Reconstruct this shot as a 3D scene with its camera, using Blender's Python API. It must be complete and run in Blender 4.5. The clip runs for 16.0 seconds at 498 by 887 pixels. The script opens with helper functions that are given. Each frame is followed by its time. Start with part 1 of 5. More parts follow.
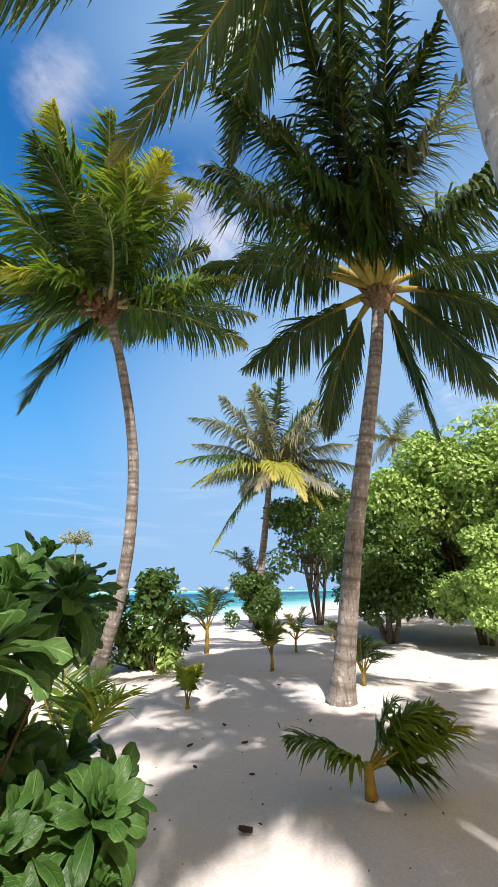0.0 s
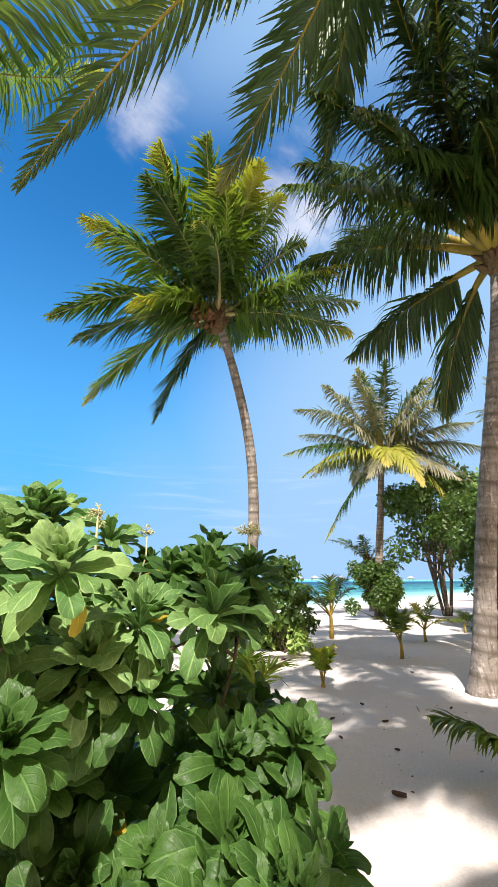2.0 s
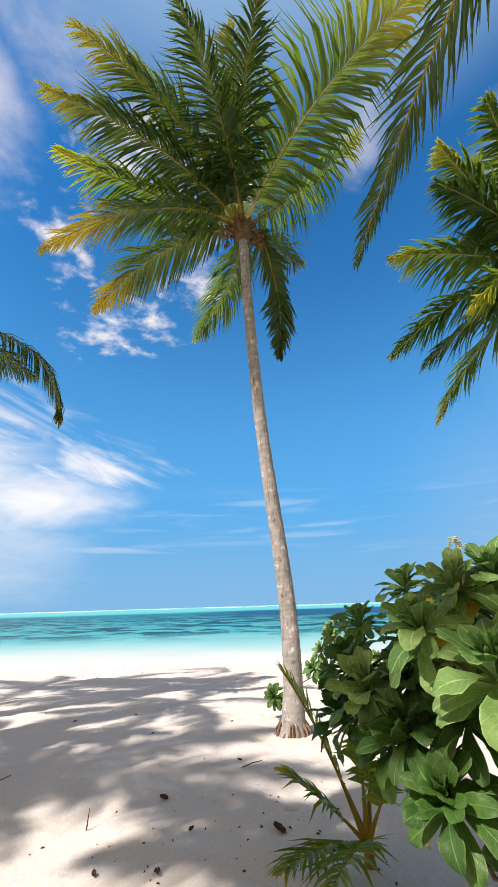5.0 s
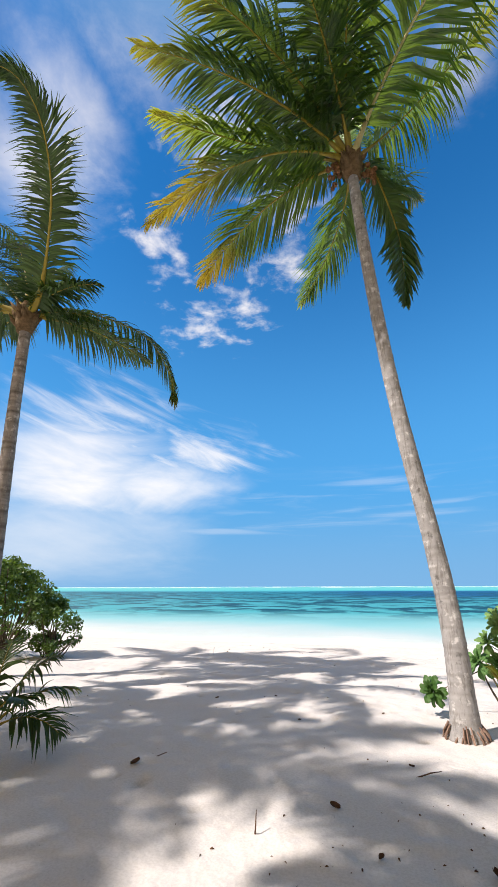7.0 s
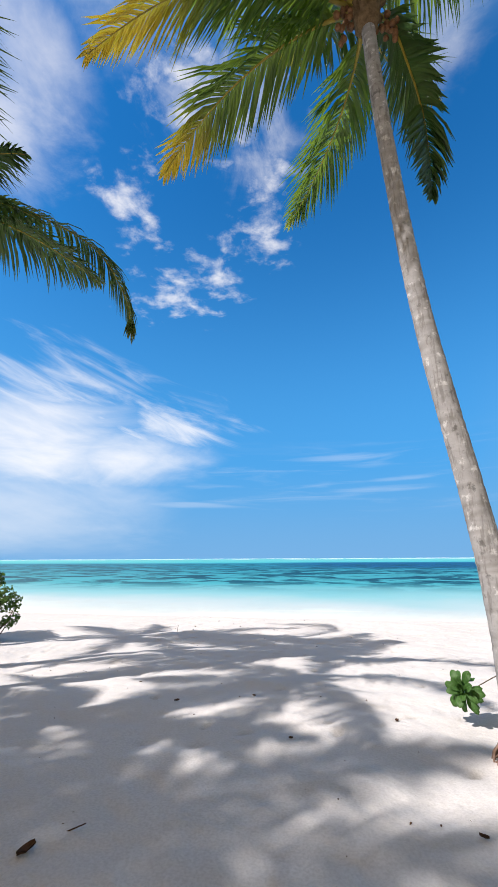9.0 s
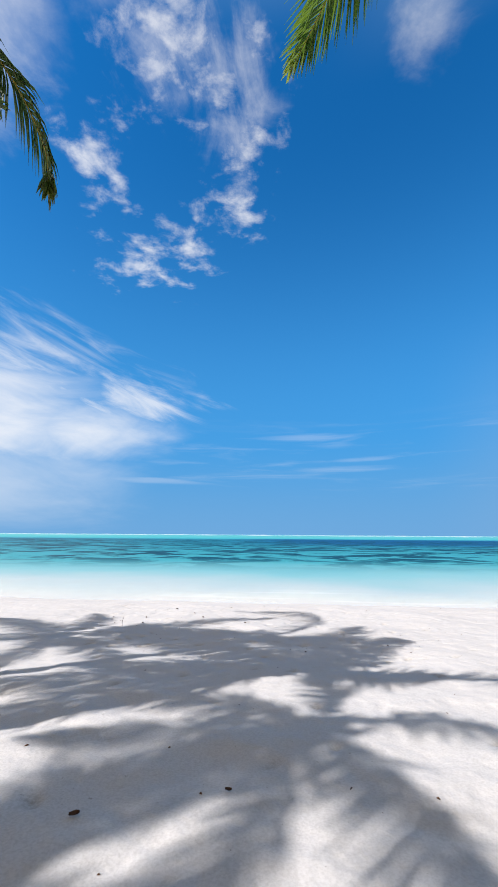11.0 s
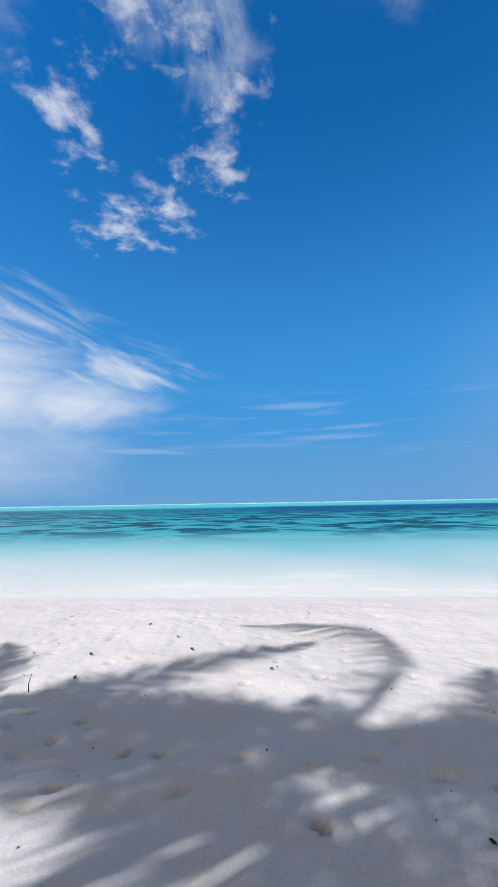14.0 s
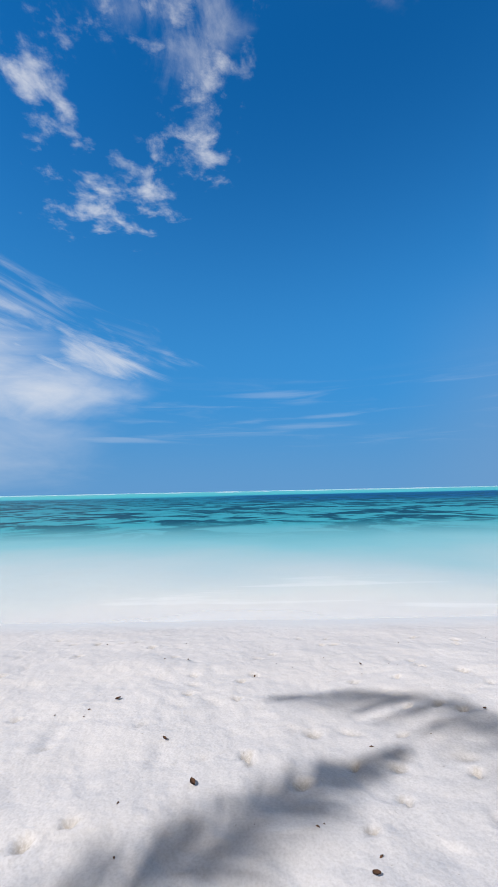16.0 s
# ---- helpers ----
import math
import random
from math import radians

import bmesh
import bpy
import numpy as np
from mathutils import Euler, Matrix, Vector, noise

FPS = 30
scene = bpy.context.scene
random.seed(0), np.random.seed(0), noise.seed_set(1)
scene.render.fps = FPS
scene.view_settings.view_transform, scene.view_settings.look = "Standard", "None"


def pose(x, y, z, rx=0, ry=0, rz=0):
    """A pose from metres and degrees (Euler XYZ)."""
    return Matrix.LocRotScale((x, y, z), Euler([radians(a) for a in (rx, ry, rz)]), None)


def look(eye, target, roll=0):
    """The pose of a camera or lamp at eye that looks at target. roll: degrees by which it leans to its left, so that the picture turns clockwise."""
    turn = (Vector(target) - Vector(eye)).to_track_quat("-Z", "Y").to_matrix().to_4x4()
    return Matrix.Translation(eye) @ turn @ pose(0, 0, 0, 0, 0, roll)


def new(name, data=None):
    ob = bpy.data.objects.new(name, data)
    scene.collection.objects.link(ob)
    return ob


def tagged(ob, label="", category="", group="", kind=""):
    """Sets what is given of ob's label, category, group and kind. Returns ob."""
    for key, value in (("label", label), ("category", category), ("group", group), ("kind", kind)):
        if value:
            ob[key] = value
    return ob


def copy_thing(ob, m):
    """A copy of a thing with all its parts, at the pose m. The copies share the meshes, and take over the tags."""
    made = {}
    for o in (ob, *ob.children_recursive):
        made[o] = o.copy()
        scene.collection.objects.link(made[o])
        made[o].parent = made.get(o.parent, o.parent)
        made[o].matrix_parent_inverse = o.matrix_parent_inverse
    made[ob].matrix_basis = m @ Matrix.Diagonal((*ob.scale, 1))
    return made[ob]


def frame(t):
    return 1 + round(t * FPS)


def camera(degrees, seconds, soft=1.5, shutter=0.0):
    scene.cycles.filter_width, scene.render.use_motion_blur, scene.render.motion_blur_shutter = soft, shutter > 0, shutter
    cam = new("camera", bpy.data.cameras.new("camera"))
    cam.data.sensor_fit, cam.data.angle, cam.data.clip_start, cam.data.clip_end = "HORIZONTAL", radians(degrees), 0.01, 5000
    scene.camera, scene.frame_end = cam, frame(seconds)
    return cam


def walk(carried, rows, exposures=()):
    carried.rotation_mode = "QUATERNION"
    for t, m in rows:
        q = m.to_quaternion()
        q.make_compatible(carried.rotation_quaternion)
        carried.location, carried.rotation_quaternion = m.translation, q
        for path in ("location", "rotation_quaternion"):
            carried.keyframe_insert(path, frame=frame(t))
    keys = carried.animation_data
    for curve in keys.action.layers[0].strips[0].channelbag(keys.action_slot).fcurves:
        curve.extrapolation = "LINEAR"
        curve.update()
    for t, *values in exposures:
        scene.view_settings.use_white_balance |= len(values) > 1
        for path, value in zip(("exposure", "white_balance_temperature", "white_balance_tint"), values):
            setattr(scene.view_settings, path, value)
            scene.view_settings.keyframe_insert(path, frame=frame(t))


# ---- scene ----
cam = camera(63.2, 16.0)

PATH = [
    (0, (0.469, 0.056, 1.422), (2.116, 0.961, 2.104), -0.6),
    (0.5, (0.47, 0.033, 1.406), (2.089, 0.987, 2.09), -0.4),
    (1, (0.401, 0.079, 1.413), (1.974, 1.115, 2.085), -0.1),
    (1.5, (0.309, 0.061, 1.419), (1.791, 1.237, 2.07), -0.0),
    (2, (0.138, 0.04, 1.396), (1.498, 1.362, 2.031), 0.2),
    (2.5, (0.033, -0.015, 1.415), (1.236, 1.459, 2.033), -0.2),
    (3, (-0.091, -0.009, 1.4), (0.927, 1.593, 2.029), -0.7),
    (3.5, (-0.252, -0.069, 1.418), (0.553, 1.643, 2.067), -1.0),
    (4, (-0.444, -0.085, 1.437), (0.118, 1.711, 2.115), -1.1),
    (4.5, (-0.591, 0.018, 1.421), (-0.299, 1.862, 2.137), -1.2),
    (5, (-0.758, 0.198, 1.42), (-0.741, 2.054, 2.164), -1.7),
    (5.2, (-0.775, 0.314, 1.401), (-0.874, 2.159, 2.165), -2.0),
    (7.3, (-1.258, 0.928, 1.438), (-1.741, 2.759, 2.082), -0.2),
    (7.5, (-1.313, 1.074, 1.428), (-1.78, 2.914, 2.059), -0.3),
    (8, (-1.42, 1.475, 1.393), (-1.838, 3.336, 1.995), -0.4),
    (8.5, (-1.491, 1.905, 1.404), (-1.87, 3.784, 1.975), -0.6),
    (9, (-1.636, 2.321, 1.415), (-1.98, 4.214, 1.961), -0.3),
    (9.5, (-1.723, 2.757, 1.374), (-2.037, 4.665, 1.884), -0.0),
    (10, (-1.846, 3.282, 1.393), (-2.115, 5.206, 1.867), 0.3),
    (12.5, (-2.48, 6.696, 1.426), (-2.608, 8.653, 1.814), 0.0),
    (13, (-2.584, 7.348, 1.408), (-2.724, 9.312, 1.755), -0.3),
    (13.5, (-2.778, 7.931, 1.451), (-2.919, 9.902, 1.757), -0.6),
    (14, (-2.907, 8.604, 1.442), (-3.033, 10.579, 1.731), -1.0),
    (14.5, (-3.105, 9.253, 1.444), (-3.206, 11.23, 1.729), -1.2),
    (15, (-3.263, 9.757, 1.484), (-3.33, 11.735, 1.767), -1.3),
    (15.5, (-3.402, 10.377, 1.534), (-3.443, 12.359, 1.8), -1.1),
    (16, (-3.541, 11.008, 1.544), (-3.571, 12.994, 1.776), -1.2),
]

STOPS = [(0.0, 0.70, 7850, 15), (1.5, 0.82, 8000, 15), (2.5, 0.92, 8150, 15), (4.0, 0.86, 8400, 15), (5.0, 0.56, 8350, 16), (7.5, 0.48, 7650, 15), (9.0, 0.40, 7300, 14),
         (10.0, 0.28, 7080, 13), (12.5, 0.15, 6880, 12), (13.5, 0.06, 6780, 13), (14.5, 0.06, 6740, 13), (16.0, -0.08, 6680, 12)]
walk(cam, [(t, look(eye, target, roll)) for t, eye, target, roll in PATH], STOPS)

# ---------------------------------------------------------------- sky and sun
SUN_AZ, SUN_EL = math.atan2(-0.77, -0.635), radians(46.5)


def node(tree, kind, **inputs):
    n = tree.nodes.new(kind)
    for k, v in inputs.items():
        n.inputs[k.replace("_", " ")].default_value = v
    return n


def math_node(tree, op, a, b=None, clamp=False):
    n = tree.nodes.new("ShaderNodeMath")
    n.operation, n.use_clamp = op, clamp
    for i, v in enumerate((a, b)):
        if v is None:
            continue
        if isinstance(v, (int, float)):
            n.inputs[i].default_value = v
        else:
            tree.links.new(v, n.inputs[i])
    return n.outputs[0]


def vec_node(tree, op, a, b=None):
    n = tree.nodes.new("ShaderNodeVectorMath")
    n.operation = op
    for i, v in enumerate((a, b)):
        if v is None:
            continue
        if isinstance(v, tuple):
            n.inputs[i].default_value = v
        else:
            tree.links.new(v, n.inputs[i])
    return n


def ramp_node(tree, fac, stops, mode="LINEAR"):
    n = tree.nodes.new("ShaderNodeValToRGB")
    n.color_ramp.interpolation = mode
    el = n.color_ramp.elements
    while len(el) < len(stops):
        el.new(0.5)
    for e, (p, c) in zip(el, stops):
        e.position, e.color = p, (*c, 1) if len(c) == 3 else c
    tree.links.new(fac, n.inputs[0])
    return n.outputs[0]


def grey(v):
    return (v, v, v)


def smooth(tree, value, lo, hi, out0=0.0, out1=1.0):
    n = tree.nodes.new("ShaderNodeMapRange")
    n.interpolation_type = "SMOOTHSTEP"
    tree.links.new(value, n.inputs[0])
    for i, v in zip((1, 2, 3, 4), (lo, hi, out0, out1)):
        n.inputs[i].default_value = v
    return n.outputs[0]


def mix_rgb(tree, fac, a, b, blend="MIX"):
    n = tree.nodes.new("ShaderNodeMix")
    n.data_type, n.blend_type = "RGBA", blend
    for i, v in ((0, fac), (6, a), (7, b)):
        if isinstance(v, (int, float)):
            n.inputs[i].default_value = v
        elif isinstance(v, tuple):
            n.inputs[i].default_value = (*v, 1)
        else:
            tree.links.new(v, n.inputs[i])
    return n.outputs[2]


def noise_tex(tree, vector, scale, detail=4.0, rough=0.55, distort=0.0):
    n = node(tree, "ShaderNodeTexNoise", Scale=scale, Detail=detail, Roughness=rough, Distortion=distort)
    if vector is not None:
        tree.links.new(vector, n.inputs["Vector"])
    return n.outputs["Fac"]


def build_world():
    world = bpy.data.worlds.new("sky")
    world.use_nodes = True
    scene.world = world
    t = world.node_tree
    t.nodes.clear()
    sky = t.nodes.new("ShaderNodeTexSky")
    sky.sky_type, sky.sun_disc = "NISHITA", False
    sky.sun_elevation, sky.sun_rotation = SUN_EL, SUN_AZ
    sky.air_density, sky.dust_density, sky.ozone_density = 1.0, 0.3, 3.0
    way = t.nodes.new("ShaderNodeTexCoord").outputs["Generated"]
    sep = t.nodes.new("ShaderNodeSeparateXYZ")
    t.links.new(way, sep.inputs[0])
    height = sep.outputs[2]
    clear = mix_rgb(t, 1.0, sky.outputs[0], (0.03, 0.9, 1.55), "MULTIPLY")
    clear = mix_rgb(t, smooth(t, height, 0.82, 0.05, 0.0, 0.95), clear, MIDDLE)
    clear = mix_rgb(t, smooth(t, height, 0.24, -0.02, 0.0, 0.95), clear, HAZE)
    east = math_node(t, "MULTIPLY", smooth(t, sep.outputs[0], 0.28, 0.6, 0.0, 0.5), smooth(t, height, 0.5, 0.15))
    east = math_node(t, "MAXIMUM", east, smooth(t, sep.outputs[0], 0.43, 0.8, 0.0, 0.9))
    clear = mix_rgb(t, east, clear, EAST)
    high = math_node(t, "MAXIMUM", smooth(t, height, 0.84, 0.96), math_node(t, "MULTIPLY", smooth(t, height, 0.79, 0.92), smooth(t, sep.outputs[0], 0.05, 0.34)))
    clear = mix_rgb(t, math_node(t, "MULTIPLY", high, 0.8), clear, EAST)
    up = math_node(t, "MAXIMUM", height, 0.03)
    flat = t.nodes.new("ShaderNodeCombineXYZ")
    t.links.new(math_node(t, "DIVIDE", sep.outputs[0], up), flat.inputs[0])
    t.links.new(math_node(t, "DIVIDE", sep.outputs[1], up), flat.inputs[1])
    layer = flat.outputs[0]

    def blob(centre, size):
        d = vec_node(t, "SUBTRACT", way, centre).outputs[0]
        d = vec_node(t, "MULTIPLY", d, tuple(1 / s for s in size)).outputs[0]
        return smooth(t, vec_node(t, "LENGTH", d).outputs["Value"], 1.25, 0.0)

    def union(*masks):
        out = masks[0]
        for m in masks[1:]:
            out = math_node(t, "MAXIMUM", out, m)
        return out

    def torn(mask, texture, lo, hi, depth=1.6):
        """A mask with its edge torn by a texture."""
        v = math_node(t, "ADD", mask, math_node(t, "MULTIPLY", math_node(t, "SUBTRACT", texture, 0.5), depth))
        v = smooth(t, v, lo, hi)
        return math_node(t, "MULTIPLY", v, smooth(t, mask, 0.0, 0.25))

    puff = noise_tex(t, layer, 6.0, 12, 0.62, 0.25)
    wisp_map = t.nodes.new("ShaderNodeMapping")
    wisp_map.inputs["Scale"].default_value = (0.5, 1.3, 1)
    wisp_map.inputs["Rotation"].default_value = (0, 0, 0.55)
    t.links.new(layer, wisp_map.inputs["Vector"])
    wisp = noise_tex(t, wisp_map.outputs[0], 1.5, 10, 0.62, 0.8)
    soft = noise_tex(t, layer, 1.6, 8, 0.6, 0.5)
    fluff_map = t.nodes.new("ShaderNodeMapping")
    fluff_map.inputs["Scale"].default_value = (3.5, 3.5, 11)
    fluff_map.inputs["Rotation"].default_value = (0, 0.12, 0)
    t.links.new(way, fluff_map.inputs["Vector"])
    fluff = noise_tex(t, fluff_map.outputs[0], 1.0, 9, 0.58, 0.5)
    # heavy bank low over the sea, combed into streaks at its upper edge
    comb_map = t.nodes.new("ShaderNodeMapping")
    comb_map.vector_type = "TEXTURE"
    comb_map.inputs["Scale"].default_value = (0.22, 0.3, 0.045)
    comb_map.inputs["Rotation"].default_value = (0, 0.36, 0)
    t.links.new(way, comb_map.inputs["Vector"])
    comb = noise_tex(t, comb_map.outputs[0], 1.0, 10, 0.6, 0.6)
    low_haze = math_node(t, "MULTIPLY", torn(blob((-0.62, 0.77, 0.11), (0.42, 0.45, 0.14)), fluff, 0.1, 1.2, 1.0), 0.55)
    core = torn(union(blob((-0.60, 0.76, 0.25), (0.31, 0.4, 0.17)), blob((-0.46, 0.85, 0.235), (0.24, 0.3, 0.10))), fluff, 0.1, 1.3, 1.3)
    edge = torn(union(blob((-0.54, 0.74, 0.35), (0.28, 0.3, 0.15)), blob((-0.36, 0.88, 0.30), (0.24, 0.3, 0.11))), comb, 0.3, 1.45, 2.6)
    bank = union(core, math_node(t, "MULTIPLY", edge, 0.75))
    # loose flocks higher up, in a broken ring
    ring = union(blob((-0.30, 0.755, 0.575), (0.17, 0.25, 0.075)), blob((-0.22, 0.76, 0.61), (0.13, 0.25, 0.075)), blob((-0.15, 0.74, 0.65), (0.09, 0.25, 0.06)), blob((-0.095, 0.715, 0.69), (0.10, 0.25, 0.08)), blob((-0.05, 0.65, 0.757), (0.10, 0.25, 0.11)), blob((-0.17, 0.54, 0.82), (0.24, 0.3, 0.12)), blob((-0.36, 0.61, 0.705), (0.11, 0.25, 0.12)))
    curd = noise_tex(t, layer, 11.0, 12, 0.6, 0.2)
    drop_map = t.nodes.new("ShaderNodeMapping")
    drop_map.inputs["Scale"].default_value = (6.5, 3.0, 1)
    t.links.new(layer, drop_map.inputs["Vector"])
    streaming = noise_tex(t, drop_map.outputs[0], 1.0, 10, 0.62, 0.9)
    flock = torn(ring, math_node(t, "ADD", math_node(t, "MULTIPLY", puff, 0.4), math_node(t, "MULTIPLY", curd, 0.6)), 0.55, 1.7, 4.6)
    mass = torn(union(blob((-0.15, 0.55, 0.82), (0.22, 0.3, 0.13)), blob((-0.07, 0.62, 0.78), (0.12, 0.3, 0.11))), math_node(t, "ADD", math_node(t, "MULTIPLY", streaming, 0.55), math_node(t, "MULTIPLY", puff, 0.45)), 0.45, 1.6, 3.4)
    flock = math_node(t, "MULTIPLY", union(flock, math_node(t, "MULTIPLY", mass, 0.7)), 0.85)
    # thin streaks near the horizon
    streak_map = t.nodes.new("ShaderNodeMapping")
    streak_map.inputs["Scale"].default_value = (2.2, 2.2, 26)
    t.links.new(way, streak_map.inputs["Vector"])
    streak_noise = noise_tex(t, streak_map.outputs[0], 1.6, 6, 0.6, 0.6)
    streak_zone = math_node(t, "MULTIPLY", smooth(t, height, 0.07, 0.13), smooth(t, height, 0.3, 0.2))
    streak = math_node(t, "MULTIPLY", math_node(t, "MULTIPLY", streak_zone, smooth(t, streak_noise, 0.5, 0.78)), 0.15)
    lines = torn(union(blob((0.04, 0.972, 0.232), (0.16, 0.3, 0.014)), blob((0.14, 0.98, 0.155), (0.2, 0.3, 0.014)), blob((-0.36, 0.92, 0.125), (0.3, 0.3, 0.014)), blob((0.18, 0.969, 0.175), (0.1, 0.3, 0.010))), streak_noise, 0.25, 1.3, 2.4)
    streak = union(streak, math_node(t, "MULTIPLY", lines, 0.22))
    # faint veils overhead and far inland
    veil = torn(union(blob((-0.47, 0.43, 0.77), (0.2, 0.26, 0.14)), blob((-0.30, 0.38, 0.87), (0.2, 0.2, 0.2)), blob((0.54, 0.40, 0.74), (0.28, 0.26, 0.22)), blob((0.25, 0.5, 0.83), (0.15, 0.17, 0.12)), blob((0.92, -0.06, 0.39), (0.2, 0.25, 0.12))), math_node(t, "ADD", math_node(t, "MULTIPLY", wisp, 0.6), math_node(t, "MULTIPLY", puff, 0.4)), 0.5, 1.7, 3.4)
    veil = math_node(t, "MULTIPLY", veil, 0.7)
    # unseen warm cloud added behind the view and overhead, neutralises the blue shade
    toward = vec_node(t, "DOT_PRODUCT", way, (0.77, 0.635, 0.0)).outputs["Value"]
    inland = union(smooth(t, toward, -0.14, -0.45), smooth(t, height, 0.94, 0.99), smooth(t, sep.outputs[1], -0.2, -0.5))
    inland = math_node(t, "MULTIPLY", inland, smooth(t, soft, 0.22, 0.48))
    plume = math_node(t, "MULTIPLY", torn(union(blob((-0.52, 0.445, 0.73), (0.13, 0.2, 0.16)), blob((-0.43, 0.40, 0.81), (0.13, 0.2, 0.14))), math_node(t, "ADD", math_node(t, "MULTIPLY", soft, 0.5), math_node(t, "MULTIPLY", puff, 0.5)), 0.25, 1.5, 2.2), 0.75)
    total = union(bank, low_haze, flock, streak, veil, plume)
    total = math_node(t, "MULTIPLY", math_node(t, "MULTIPLY", total, 0.86, clamp=True), smooth(t, comb, 0.15, 0.7, 0.78, 1.0))
    colour = mix_rgb(t, total, clear, CLOUD)
    colour = mix_rgb(t, inland, colour, INLAND_FILL)
    back = node(t, "ShaderNodeBackground", Strength=SKY)
    t.links.new(colour, back.inputs["Color"])
    out = t.nodes.new("ShaderNodeOutputWorld")
    t.links.new(back.outputs[0], out.inputs[0])


SKY = 0.105
CLOUD = (7.8, 8.2, 8.7)
# colour of the unseen fill cloud, warm to offset the blue sky
INLAND_FILL = (4.0, 3.0, 1.5)
HAZE = (1.2, 3.3, 6.3)
MIDDLE = (0.5, 2.84, 6.4)
EAST = (1.8, 3.5, 6.1)
build_world()

sun_data = bpy.data.lights.new("sun", "SUN")
sun_data.energy, sun_data.angle, sun_data.color = 4.5, radians(0.55), (0.955, 0.99, 1.05)
sun = new("sun", sun_data)
sun_way = Vector((math.sin(SUN_AZ) * math.cos(SUN_EL), math.cos(SUN_AZ) * math.cos(SUN_EL), math.sin(SUN_EL)))
sun.matrix_world = look(sun_way * 60, (0, 0, 0))


# ---------------------------------------------------------------- materials
def material(name, rough=0.8, spec=0.3):
    m = bpy.data.materials.new(name)
    m.use_nodes = True
    t = m.node_tree
    b = t.nodes["Principled BSDF"]
    b.inputs["Roughness"].default_value = rough
    b.inputs["Specular IOR Level"].default_value = spec
    return m, t, b


def bump(t, b, height, strength=0.5, distance=0.02):
    n = node(t, "ShaderNodeBump", Strength=strength, Distance=distance)
    t.links.new(height, n.inputs["Height"])
    t.links.new(n.outputs[0], b.inputs["Normal"])


def place(t):
    return t.nodes.new("ShaderNodeNewGeometry").outputs["Position"]


def own(t):
    return t.nodes.new("ShaderNodeTexCoord").outputs["Object"]


def chance(t):
    return t.nodes.new("ShaderNodeObjectInfo").outputs["Random"]


def island(t):
    return t.nodes.new("ShaderNodeNewGeometry").outputs["Random Per Island"]


def attribute(t, name):
    n = t.nodes.new("ShaderNodeAttribute")
    n.attribute_name = name
    return n.outputs["Fac"]


def sand_material():
    m, t, b = material("coral_sand", 0.95, 0.15)
    p = place(t)
    broad = noise_tex(t, p, 0.45, 5, 0.6)
    grain = noise_tex(t, p, 60, 4, 0.7)
    clod = noise_tex(t, p, 7, 3, 0.5)
    c = ramp_node(t, broad, [(0.3, (0.635, 0.595, 0.568)), (0.7, (0.705, 0.665, 0.637))])
    c = mix_rgb(t, smooth(t, grain, 0.35, 0.7), c, (0.57, 0.53, 0.50))
    c = mix_rgb(t, math_node(t, "MULTIPLY", smooth(t, noise_tex(t, p, 11, 6, 0.7), 0.58, 0.78), 0.4), c, (0.45, 0.415, 0.375))
    c = mix_rgb(t, math_node(t, "MULTIPLY", smooth(t, noise_tex(t, p, 23, 3, 0.6), 0.70, 0.76), 0.5), c, (0.25, 0.2, 0.15))
    # shade inside trodden dents, put into the sand colour as a darker tan
    c = mix_rgb(t, math_node(t, "MULTIPLY", attribute(t, "dent_shade"), smooth(t, grain, 0.3, 0.6, 0.35, 0.8)), c, (0.36, 0.31, 0.25))
    sep = t.nodes.new("ShaderNodeSeparateXYZ")
    t.links.new(p, sep.inputs[0])
    wobble = math_node(t, "MULTIPLY", math_node(t, "SUBTRACT", noise_tex(t, p, 0.35, 3), 0.5), 2.4)
    wet = smooth(t, math_node(t, "ADD", sep.outputs[1], wobble), 17.3, 18.6)
    c = mix_rgb(t, wet, c, (0.68, 0.665, 0.64))
    t.links.new(c, b.inputs["Base Color"])
    t.links.new(smooth(t, wet, 0, 1, 0.95, 0.55), b.inputs["Roughness"])
    h = math_node(t, "ADD", math_node(t, "MULTIPLY", clod, 0.6), math_node(t, "MULTIPLY", grain, 0.02))
    h = math_node(t, "ADD", h, math_node(t, "MULTIPLY", noise_tex(t, p, 2.2, 3, 0.5, 0.4), 1.3))
    n = node(t, "ShaderNodeBump", Distance=0.075)
    t.links.new(smooth(t, wet, 0, 1, 0.38, 0.1), n.inputs["Strength"])
    t.links.new(h, n.inputs["Height"])
    t.links.new(n.outputs[0], b.inputs["Normal"])
    return m


